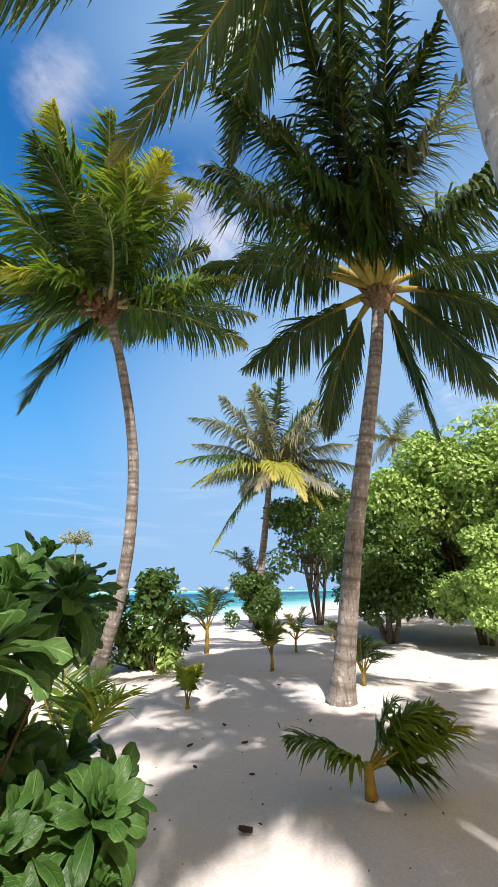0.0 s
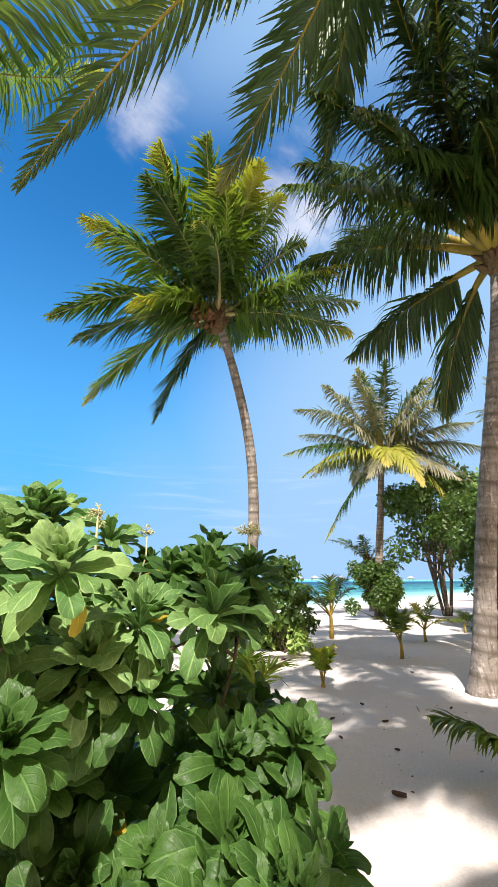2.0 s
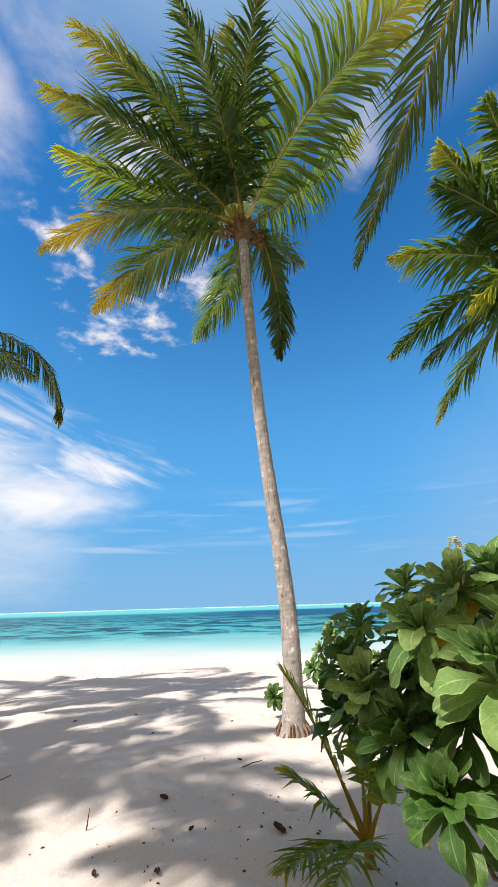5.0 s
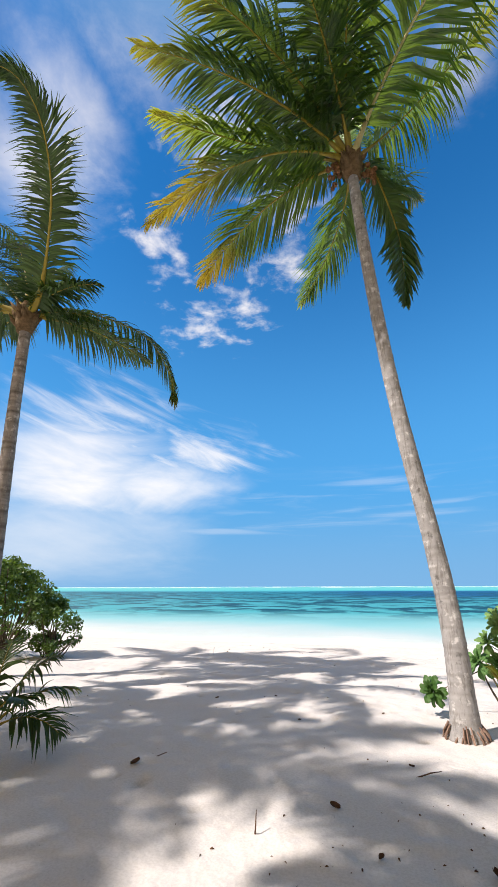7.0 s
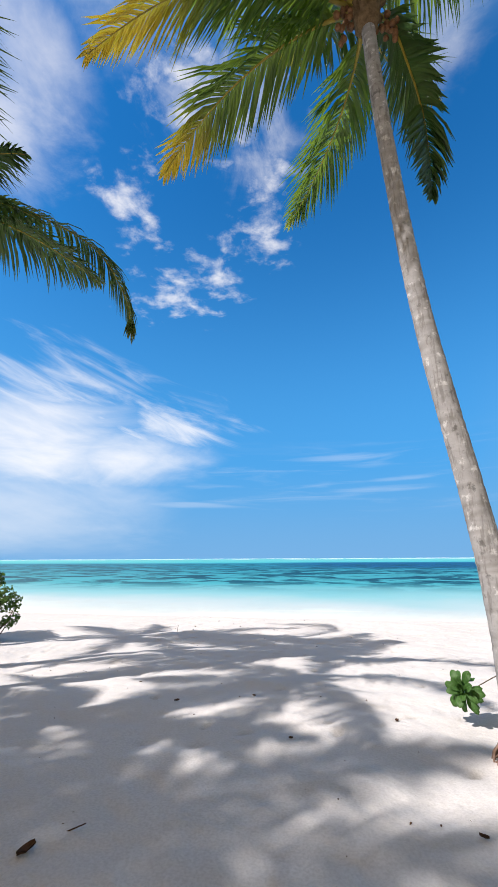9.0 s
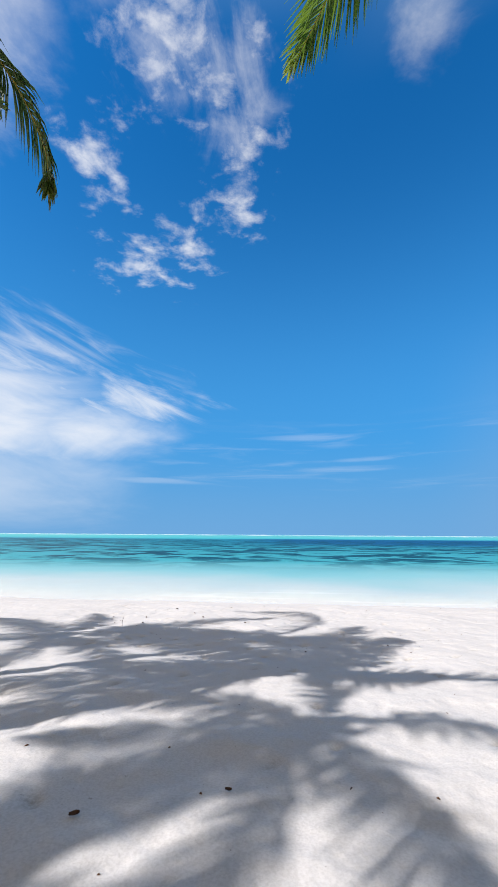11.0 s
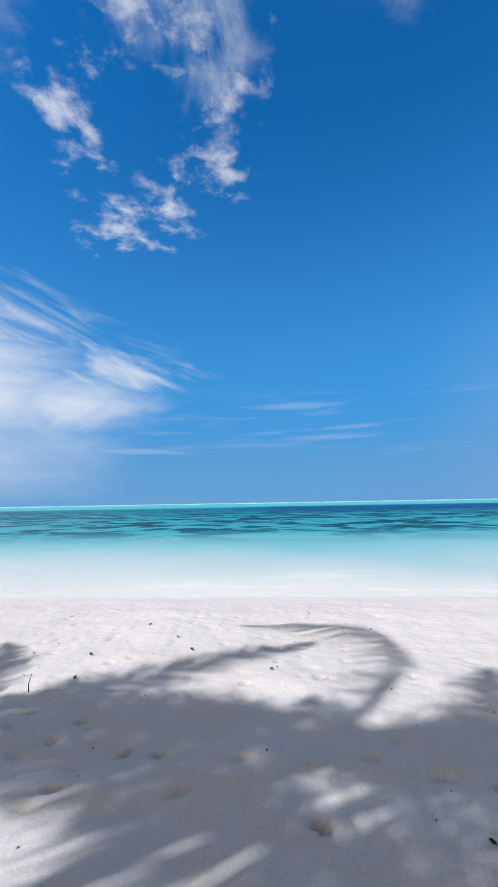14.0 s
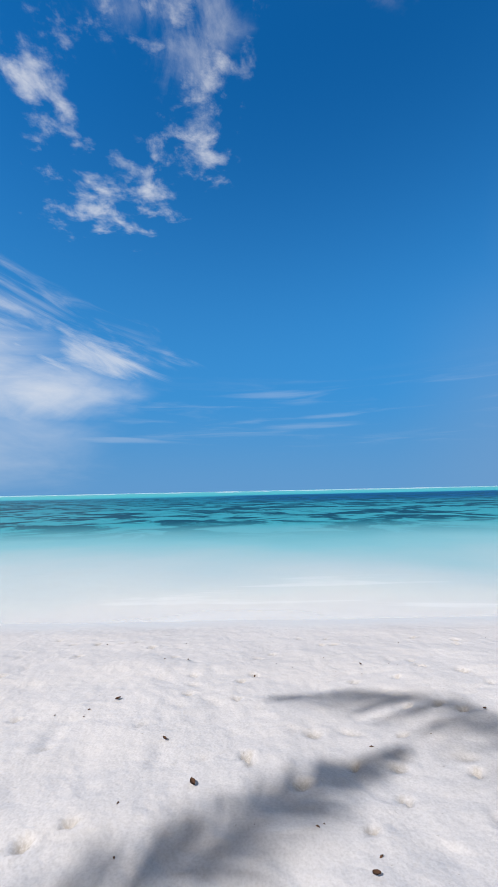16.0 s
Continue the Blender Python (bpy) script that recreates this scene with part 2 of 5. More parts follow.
def water_material():
    m, t, b = material("lagoon_water", 0.4, 0.03)
    p = place(t)
    sep = t.nodes.new("ShaderNodeSeparateXYZ")
    t.links.new(p, sep.inputs[0])
    x, y = sep.outputs[0], sep.outputs[1]
    drift = math_node(t, "MULTIPLY", math_node(t, "SUBTRACT", noise_tex(t, p, 0.06, 4), 0.5), 16)
    out = math_node(t, "ADD", y, drift)
    # logarithm of the distance from the shore
    d = math_node(t, "LOGARITHM", math_node(t, "MAXIMUM", math_node(t, "SUBTRACT", out, 14.0), 1.0), 10)
    f = math_node(t, "DIVIDE", d, 3.4)
    c = ramp_node(t, f, [(0.20, (0.60, 0.60, 0.59)), (0.28, (0.47, 0.56, 0.565)), (0.35, (0.22, 0.48, 0.51)), (0.42, (0.045, 0.34, 0.385)),
                         (0.58, (0.016, 0.24, 0.31)), (0.66, (0.012, 0.2, 0.29)), (0.69, (0.05, 0.42, 0.45)), (0.76, (0.09, 0.46, 0.47)), (1.0, (0.1, 0.44, 0.47))])
    # open channel of deep water to the east
    side = smooth(t, math_node(t, "SUBTRACT", x, math_node(t, "MULTIPLY", y, -0.12)), -14, 26)
    deep = math_node(t, "MULTIPLY", side, math_node(t, "MULTIPLY", smooth(t, y, 75, 120), smooth(t, y, 260, 190)))
    c = mix_rgb(t, deep, c, (0.003, 0.085, 0.22))
    # coral and weed beds on the bottom
    reef_map = t.nodes.new("ShaderNodeMapping")
    reef_map.inputs["Scale"].default_value = (0.19, 0.2, 1)
    t.links.new(p, reef_map.inputs["Vector"])
    reef = smooth(t, noise_tex(t, reef_map.outputs[0], 1.0, 6, 0.68, 0.7), 0.46, 0.55)
    zone = math_node(t, "MULTIPLY", smooth(t, y, 30, 46), smooth(t, y, 210, 150))
    c = mix_rgb(t, math_node(t, "MULTIPLY", math_node(t, "MULTIPLY", reef, zone), 0.97), c, (0.002, 0.042, 0.065))
    # surf on the outer reef
    surf_map = t.nodes.new("ShaderNodeMapping")
    surf_map.inputs["Scale"].default_value = (0.012, 0.004, 1)
    t.links.new(p, surf_map.inputs["Vector"])
    surf = math_node(t, "MULTIPLY", smooth(t, noise_tex(t, surf_map.outputs[0], 1.0, 5, 0.6), 0.5, 0.56), smooth(t, y, 700, 900))
    c = mix_rgb(t, surf, c, (0.85, 0.87, 0.88))
    # foam and swash lines at the edge
    edge_map = t.nodes.new("ShaderNodeMapping")
    edge_map.inputs["Scale"].default_value = (0.18, 1.3, 1)
    t.links.new(p, edge_map.inputs["Vector"])
    foam = math_node(t, "MULTIPLY", smooth(t, noise_tex(t, edge_map.outputs[0], 0.8, 5, 0.6, 0.6), 0.56, 0.66), smooth(t, y, 24, 19.5))
    c = mix_rgb(t, math_node(t, "MULTIPLY", foam, 0.7), c, (0.74, 0.75, 0.75))
    t.links.new(c, b.inputs["Base Color"])
    ripple_map = t.nodes.new("ShaderNodeMapping")
    ripple_map.inputs["Scale"].default_value = (0.7, 1.8, 1)
    t.links.new(p, ripple_map.inputs["Vector"])
    bump(t, b, noise_tex(t, ripple_map.outputs[0], 1.6, 5, 0.6), 0.25, 0.06)
    # clear over the sand at the very edge
    clear = t.nodes.new("ShaderNodeBsdfTransparent")
    mixer = t.nodes.new("ShaderNodeMixShader")
    t.links.new(smooth(t, out, 16.5, 24.0, 0.25, 1.0), mixer.inputs[0])
    t.links.new(clear.outputs[0], mixer.inputs[1])
    t.links.new(b.outputs[0], mixer.inputs[2])
    t.links.new(mixer.outputs[0], t.nodes["Material Output"].inputs[0])
    return m


def trunk_material(name, dark, light, ring, cracks=0.5, grain=(2, 2, 14)):
    m, t, b = material(name, 0.9, 0.15)
    p = own(t)
    ringed = t.nodes.new("ShaderNodeMapping")
    ringed.inputs["Scale"].default_value = grain
    t.links.new(p, ringed.inputs["Vector"])
    band = noise_tex(t, ringed.outputs[0], 1.0, 5, 0.65, 0.6)
    up = t.nodes.new("ShaderNodeMapping")
    up.inputs["Scale"].default_value = (26, 26, 3)
    t.links.new(p, up.inputs["Vector"])
    crack = noise_tex(t, up.outputs[0], 1.0, 4, 0.7)
    blot = noise_tex(t, p, 9.0, 5, 0.62)
    c = ramp_node(t, band, [(0.3, dark), (0.7, light)])
    c = mix_rgb(t, smooth(t, blot, 0.55, 0.68), c, tuple(min(1, v * 1.55) for v in light))
    c = mix_rgb(t, smooth(t, blot, 0.42, 0.3), c, tuple(v * 0.6 for v in dark))
    c = mix_rgb(t, math_node(t, "MULTIPLY", smooth(t, crack, 0.5, 0.36), cracks), c, (0.06, 0.05, 0.04))
    c = mix_rgb(t, math_node(t, "MULTIPLY", attribute(t, "ring"), ring), c, (0.09, 0.075, 0.06))
    t.links.new(c, b.inputs["Base Color"])
    bump(t, b, math_node(t, "ADD", crack, math_node(t, "MULTIPLY", band, 0.6)), 0.6, 0.012)
    return m


def leafy(name, low, high, tip=None, tip_start=0.7, translucent=0.3, rough=0.42, spec=0.4, per_island=True, vein=False):
    m, t, b = material(name, rough, spec)
    r = island(t) if per_island else chance(t)
    c = ramp_node(t, r, [(0.0, low), (1.0, high)])
    c = mix_rgb(t, math_node(t, "MULTIPLY", smooth(t, noise_tex(t, place(t), 9, 4, 0.6), 0.4, 0.7), 0.35), c, tuple(v * 0.55 for v in low))
    if tip:
        f = math_node(t, "ADD", attribute(t, "along"), math_node(t, "MULTIPLY", math_node(t, "SUBTRACT", chance(t), 0.5), 0.35))
        c = mix_rgb(t, smooth(t, f, tip_start, tip_start + 0.28), c, tip)
    if vein:
        u, s = attribute(t, "along"), math_node(t, "ABSOLUTE", attribute(t, "across"))
        pale = tuple(min(1, v * 1.7 + 0.03) for v in high)
        mid = smooth(t, s, 0.11, 0.02)
        side = math_node(t, "FRACT", math_node(t, "SUBTRACT", math_node(t, "MULTIPLY", u, 8.0), math_node(t, "MULTIPLY", s, 1.9)))
        side = smooth(t, math_node(t, "ABSOLUTE", math_node(t, "SUBTRACT", side, 0.5)), 0.10, 0.0)
        lines = math_node(t, "MAXIMUM", mid, math_node(t, "MULTIPLY", side, 0.45))
        rim = math_node(t, "MULTIPLY", smooth(t, s, 0.86, 1.0), 0.9)
        c = mix_rgb(t, math_node(t, "MULTIPLY", math_node(t, "MAXIMUM", lines, rim), 0.5), c, pale)
        speck = noise_tex(t, own(t), 260, 3, 0.6)
        c = mix_rgb(t, math_node(t, "MULTIPLY", smooth(t, noise_tex(t, place(t), 55, 4, 0.65), 0.45, 0.7), 0.4), c, tuple(v * 0.6 for v in low))
        t.links.new(smooth(t, speck, 0.3, 0.7, rough - 0.06, rough + 0.2), b.inputs["Roughness"])
        bump(t, b, math_node(t, "ADD", math_node(t, "MULTIPLY", lines, -0.6), math_node(t, "MULTIPLY", noise_tex(t, place(t), 40, 3, 0.6), 0.8)), 0.5, 0.006)
    t.links.new(c, b.inputs["Base Color"])
    through_leaf = t.nodes.new("ShaderNodeBsdfTranslucent")
    t.links.new(mix_rgb(t, 0.6, c, (0.15, 0.42, 0.07) if vein else (0.35, 0.55, 0.06), "MIX"), through_leaf.inputs["Color"])
    mixer = t.nodes.new("ShaderNodeMixShader")
    mixer.inputs[0].default_value = translucent
    t.links.new(b.outputs[0], mixer.inputs[1])
    t.links.new(through_leaf.outputs[0], mixer.inputs[2])
    t.links.new(mixer.outputs[0], t.nodes["Material Output"].inputs[0])
    return m


def mottled(name, a, b_col, scale=8, rough=0.85, spec=0.2, bumpy=0.4):
    m, t, b = material(name, rough, spec)
    p = own(t)
    f = noise_tex(t, p, scale, 5, 0.6)
    c = ramp_node(t, f, [(0.3, a), (0.7, b_col)])
    c = mix_rgb(t, math_node(t, "MULTIPLY", chance(t), 0.35), c, tuple(v * 0.5 for v in a))
    t.links.new(c, b.inputs["Base Color"])
    bump(t, b, noise_tex(t, p, scale * 4, 4, 0.7), bumpy, 0.01)
    return m


SAND = sand_material()
WATER = water_material()
TRUNK_BROWN = trunk_material("ringed_palm_bark", (0.17, 0.148, 0.135), (0.31, 0.28, 0.255), 0.75)
TRUNK_GREY = trunk_material("weathered_palm_bark", (0.235, 0.228, 0.228), (0.35, 0.34, 0.34), 0.22, 0.4, (4, 4, 8))
TRUNK_PALE = trunk_material("pale_palm_bark", (0.34, 0.33, 0.325), (0.46, 0.45, 0.445), 0.06, 0.22, (7, 7, 7))
BARK = trunk_material("tree_bark", (0.10, 0.08, 0.06), (0.2, 0.165, 0.13), 0.0)
FROND_GREEN = leafy("palm_leaflets_green", (0.020, 0.062, 0.010), (0.065, 0.13, 0.018), (0.34, 0.33, 0.035), 0.76, 0.10, 0.36, 0.5)
FROND_GOLD = leafy("palm_leaflets_yellowing", (0.024, 0.072, 0.010), (0.095, 0.17, 0.02), (0.48, 0.43, 0.05), 0.66, 0.33, 0.33, 0.55)
FROND_RIPE = leafy("palm_leaflets_green_with_yellow_tips", (0.015, 0.05, 0.009), (0.048, 0.105, 0.016), (0.46, 0.41, 0.05), 0.74, 0.11, 0.33, 0.55)
FROND_AMBER = leafy("palm_leaflets_amber", (0.03, 0.08, 0.012), (0.10, 0.16, 0.02), (0.54, 0.36, 0.02), 0.6, 0.15, 0.36, 0.5)
FROND_DARK = leafy("palm_leaflets_dark", (0.017, 0.05, 0.012), (0.042, 0.09, 0.02), (0.15, 0.15, 0.04), 0.85, 0.08, 0.42, 0.35)
FROND_YOUNG = leafy("palm_leaflets_young", (0.10, 0.19, 0.014), (0.22, 0.29, 0.03), (0.5, 0.40, 0.04), 0.7, 0.3, 0.42, 0.35)
FROND_GREY = leafy("palm_leaflets_faded", (0.13, 0.13, 0.085), (0.34, 0.31, 0.23), (0.40, 0.36, 0.26), 0.7, 0.25, 0.5, 0.3)
FROND_PALE = leafy("palm_leaflets_pale_yellow", (0.30, 0.32, 0.06), (0.46, 0.43, 0.10), (0.52, 0.43, 0.14), 0.6, 0.35, 0.45, 0.3)
RACHIS_CREAM = mottled("frond_stalk_cream", (0.30, 0.26, 0.09), (0.52, 0.46, 0.22), 6, 0.5, 0.4)
RACHIS = mottled("frond_stalk_olive", (0.19, 0.145, 0.018), (0.36, 0.27, 0.035), 6, 0.5, 0.4)
YOUNG_STEM = mottled("young_palm_stem", (0.26, 0.17, 0.03), (0.48, 0.32, 0.06), 10, 0.6, 0.3)
SHEATH = mottled("palm_fibre", (0.10, 0.065, 0.035), (0.24, 0.16, 0.09), 20, 0.95, 0.1, 0.8)
NUT = mottled("coconut_husk", (0.11, 0.05, 0.022), (0.26, 0.12, 0.05), 12, 0.6, 0.3)
# sunlit and shaded tones of the same leaf, the shade put into the colour
LEAF_SUNLIT = leafy("fleshy_leaf_sunlit", (0.070, 0.180, 0.05), (0.235, 0.375, 0.13), None, 0.7, 0.22, 0.5, 0.32, False, True)
LEAF_SHADED = leafy("fleshy_leaf_shaded", (0.020, 0.070, 0.013), (0.058, 0.142, 0.027), None, 0.7, 0.17, 0.46, 0.35, False, True)
LEAF_YELLOW = leafy("fleshy_leaf_yellowed", (0.42, 0.30, 0.03), (0.5, 0.38, 0.05), None, 0.7, 0.3, 0.45, 0.3, False, True)
TREE_LEAF = leafy("tree_leaf_bright", (0.17, 0.34, 0.07), (0.50, 0.64, 0.24), None, 0.7, 0.32, 0.45, 0.35)
TREE_LEAF_DARK = leafy("tree_leaf_deep", (0.03, 0.075, 0.018), (0.07, 0.14, 0.03), None, 0.7, 0.25, 0.42, 0.4)
STEM = mottled("shrub_stem", (0.06, 0.045, 0.03), (0.15, 0.12, 0.08), 14)
CREAM = mottled("cream_flower_stalk", (0.44, 0.45, 0.24), (0.62, 0.62, 0.38), 20, 0.7, 0.2)
DRY = mottled("dry_leaf_brown", (0.06, 0.03, 0.02), (0.17, 0.09, 0.05), 14, 0.85)
ROOT = mottled("palm_root", (0.15, 0.085, 0.06), (0.36, 0.25, 0.2), 16)
VILLA_WALL = mottled("villa_white_wall", (0.66, 0.64, 0.6), (0.75, 0.73, 0.7), 0.4)
VILLA_ROOF = mottled("villa_thatch", (0.34, 0.34, 0.33), (0.42, 0.42, 0.4), 0.5)


# ---------------------------------------------------------------- mesh helpers
def rnd(seed):
    return np.random.default_rng(seed)


def mesh_object(name, verts, faces, mat, parent=None, label="", attributes=None, smooth_shade=True):
    me = bpy.data.meshes.new(name)
    me.from_pydata([tuple(v) for v in verts], [], [tuple(int(i) for i in f) for f in faces])
    if attributes:
        for key, values in attributes.items():
            a = me.attributes.new(key, "FLOAT", "POINT")
            a.data.foreach_set("value", np.asarray(values, dtype=np.float32))
    if smooth_shade:
        me.polygons.foreach_set("use_smooth", [True] * len(me.polygons))
    me.materials.append(mat)
    me.update()
    ob = new(name, me)
    if parent is not None:
        ob.parent = parent
    if label:
        tagged(ob, label)
    return ob


def child(name, me, parent, m, label=""):
    """An object on shared mesh data, under a thing."""
    ob = new(name, me)
    ob.parent = parent
    ob.matrix_basis = m
    if label:
        tagged(ob, label)
    return ob


def spline(points, n):
    """A smooth curve through a few points."""
    pts = [Vector(p) for p in points]
    pts = [pts[0] * 2 - pts[1]] + pts + [pts[-1] * 2 - pts[-2]]
    out = []
    spans = len(pts) - 3
    for i in range(n):
        u = i / (n - 1) * spans
        k = min(int(u), spans - 1)
        f = u - k
        a, b, c, d = pts[k:k + 4]
        out.append(0.5 * ((2 * b) + (c - a) * f + (2 * a - 5 * b + 4 * c - d) * f * f + (3 * b - a - 3 * c + d) * f ** 3))
    return out


def tube(points, radii, sides=10, close=True):
    verts, faces = [], []
    n = len(points)
    for i, p in enumerate(points):
        tangent = (points[min(i + 1, n - 1)] - points[max(i - 1, 0)]).normalized()
        side = tangent.cross(Vector((0.13, 0.97, 0.2))).normalized()
        other = tangent.cross(side)
        for k in range(sides):
            a = 2 * math.pi * k / sides
            r = radii[i] if not callable(radii[i]) else radii[i](a)
            verts.append(p + (side * math.cos(a) + other * math.sin(a)) * r)
    for i in range(n - 1):
        for k in range(sides):
            k2 = (k + 1) % sides
            faces.append((i * sides + k, i * sides + k2, (i + 1) * sides + k2, (i + 1) * sides + k))
    if close:
        faces.append(tuple(range(sides - 1, -1, -1)))
        faces.append(tuple((n - 1) * sides + k for k in range(sides)))
    return verts, faces


def joined(parts):
    verts, faces = [], []
    for v, f in parts:
        base = len(verts)
        verts.extend(v)
        faces.extend(tuple(i + base for i in q) for q in f)
    return verts, faces


# ---------------------------------------------------------------- ground and sea
SHORE_Y = [-40, 5, 8, 12, 16, 17.5, 18.7, 24, 60, 120, 400]
SHORE_Z = [0.0, 0.0, -0.08, -0.28, -0.46, -0.6, -0.8, -1.35, -3.2, -5.0, -6.0]


def footprints():
    """Trodden dents: centre, half length, half width, direction, depth."""
    rng = rnd(5)
    out = []
    for track in range(9):
        x, y = rng.uniform(-6.5, 1.5), rng.uniform(7, 15.5)
        a = rng.uniform(0, 6.28)
        for step in range(12):
            a += rng.normal(0, 0.12)
            x += math.cos(a) * 0.42
            y += math.sin(a) * 0.42
            k = 0.09 * (1 if step % 2 else -1)
            out.append((x - math.sin(a) * k, y + math.cos(a) * k, rng.uniform(0.10, 0.14), rng.uniform(0.05, 0.07), a, rng.uniform(0.01, 0.025)))
    for k in range(90):
        out.append((rng.uniform(-6.5, 3), rng.uniform(4, 17.2), rng.uniform(0.05, 0.12), rng.uniform(0.04, 0.07), rng.uniform(0, 6.28), rng.uniform(0.01, 0.04)))
    for k in range(75):
        out.append((rng.uniform(-6.5, 0.5), 9 + 8.2 * rng.random() ** 0.7, rng.uniform(0.04, 0.075), rng.uniform(0.03, 0.045), rng.uniform(0, 6.28), rng.uniform(0.035, 0.07)))
    return out


DENTS = {}
for dent in footprints():
    DENTS.setdefault((round(dent[0] * 2), round(dent[1] * 2)), []).append(dent)


def trodden(x, y):
    z = 0.0
    i, j = round(x * 2), round(y * 2)
    for a in (i - 1, i, i + 1):
        for b in (j - 1, j, j + 1):
            for cx, cy, l, w, turn, depth in DENTS.get((a, b), ()):
                dx, dy = x - cx, y - cy
                u = (dx * math.cos(turn) + dy * math.sin(turn)) / l
                v = (dy * math.cos(turn) - dx * math.sin(turn)) / w
                r = u * u + v * v
                if r < 4:
                    z += depth * (-math.exp(-r * 1.6) + 0.2 * math.exp(-(r - 1.9) ** 2 * 2))
    return z


def lay(x, y):
    """Height of the sand."""
    z = float(np.interp(y, SHORE_Y, SHORE_Z))
    calm = float(np.interp(y, [16, 18.3], [1.0, 0.12]))
    near_sea = float(np.interp(y, [3, 9], [0.6, 1.0]))
    z += calm * near_sea * 0.06 * noise.noise(Vector((x * 0.55, y * 0.55, 3.1)))
    z += calm * near_sea * 0.03 * noise.noise(Vector((x * 1.7, y * 2.1, 7.7)))
    dent = noise.noise(Vector((x * 4.3, y * 4.3, 1.9)))
    z -= calm * 0.03 * max(0.0, dent - 0.25)
    z += calm * trodden(x, y)
    z += calm * 0.006 * noise.noise(Vector((x * 9, y * 9, 4.4)))
    return z


def stretch(lo, hi, step, out_lo, out_hi, growth=1.22):
    vals = list(np.arange(lo, hi + 1e-6, step))
    s, v = step, hi
    while v < out_hi:
        s *= growth
        v += s
        vals.append(min(v, out_hi))
    s, v = step, lo
    while v > out_lo:
        s *= growth
        v -= s
        vals.insert(0, max(v, out_lo))
    return vals


def grid_faces(nx, ny):
    i = np.arange(nx - 1)[None, :] + np.arange(ny - 1)[:, None] * nx
    i = i.reshape(-1)
    return np.stack([i, i + 1, i + 1 + nx, i + nx], 1)


def build_ground():
    xs = stretch(-7, 4, 0.04, -4500, 4500)
    ys = stretch(1.5, 10.5, 0.06, -4500, 10.5)
    ys += stretch(10.53, 19.3, 0.032, 10.53, 4500)
    verts = [(x, y, lay(x, y) if abs(x) < 60 and -40 < y < 80 else float(np.interp(y, SHORE_Y, SHORE_Z))) for y in ys for x in xs]
    # strength of the painted dent shade, from the depth
    dent_shade = [min(1.0, max(0.0, -trodden(x, y) - 0.006) * 45) if abs(x) < 20 and 0 < y < 20 else 0.0 for y in ys for x in xs]
    ob = mesh_object("ground", verts, grid_faces(len(xs), len(ys)), SAND, attributes={"dent_shade": dent_shade})
    tagged(ob, "white coral sand beach with footprints and dappled shade", "sand", kind="structure")


def build_water():
    xs = stretch(-40, 40, 1.0, -4600, 4600, 1.3)
    ys = stretch(17.4, 60, 0.4, 17.0, 4600, 1.25)
    verts = [(x, y, -0.8) for y in ys for x in xs]
    ob = mesh_object("water", verts, grid_faces(len(xs), len(ys)), WATER)
    ob.visible_shadow = False
    tagged(ob, "clear turquoise lagoon with dark coral patches", "sea", kind="structure")


build_ground()
build_water()


# ---------------------------------------------------------------- palms
def thing(name, at, label, category, group=""):
    ob = new(name)
    ob.location = at
    ob.empty_display_size = 0.2
    return tagged(ob, label, category, group)


def palm_trunk(parent, points, r0, r1, mat, rng, flare=1.7, label=""):
    origin = Vector(parent.location)
    length = sum((Vector(b) - Vector(a)).length for a, b in zip(points, points[1:]))
    n = max(24, int(length / 0.045))
    line = [p - origin for p in spline(points, n)]
    radii, ring = [], []
    phase, gap = 0.0, 0.11
    for i in range(n):
        f = i / (n - 1)
        phase += length / n / gap
        saw = phase % 1.0
        if saw < length / n / gap:
            gap = rng.uniform(0.07, 0.14)
        foot = math.exp(-f * length / 0.22)
        r = (r0 + (r1 - r0) * f ** 0.8) * (1 + (flare - 1) * foot) * (1 + 0.035 * (saw - 0.5)) + rng.normal(0, 0.0012)
        lump = 0.10 * foot + 0.02 * rng.uniform(0.6, 1.4)
        radii.append(lambda a, r=r, lump=lump, s=f * 9: r * (1 + lump * noise.noise(Vector((math.cos(a) * 2.3, math.sin(a) * 2.3, s)))))
        ring.append(1.0 if saw < 0.2 else 0.0)
    v, f = tube(line, radii, 20)
    return mesh_object("trunk", v, f, mat, parent, label, {"ring": np.repeat(ring, 20)})


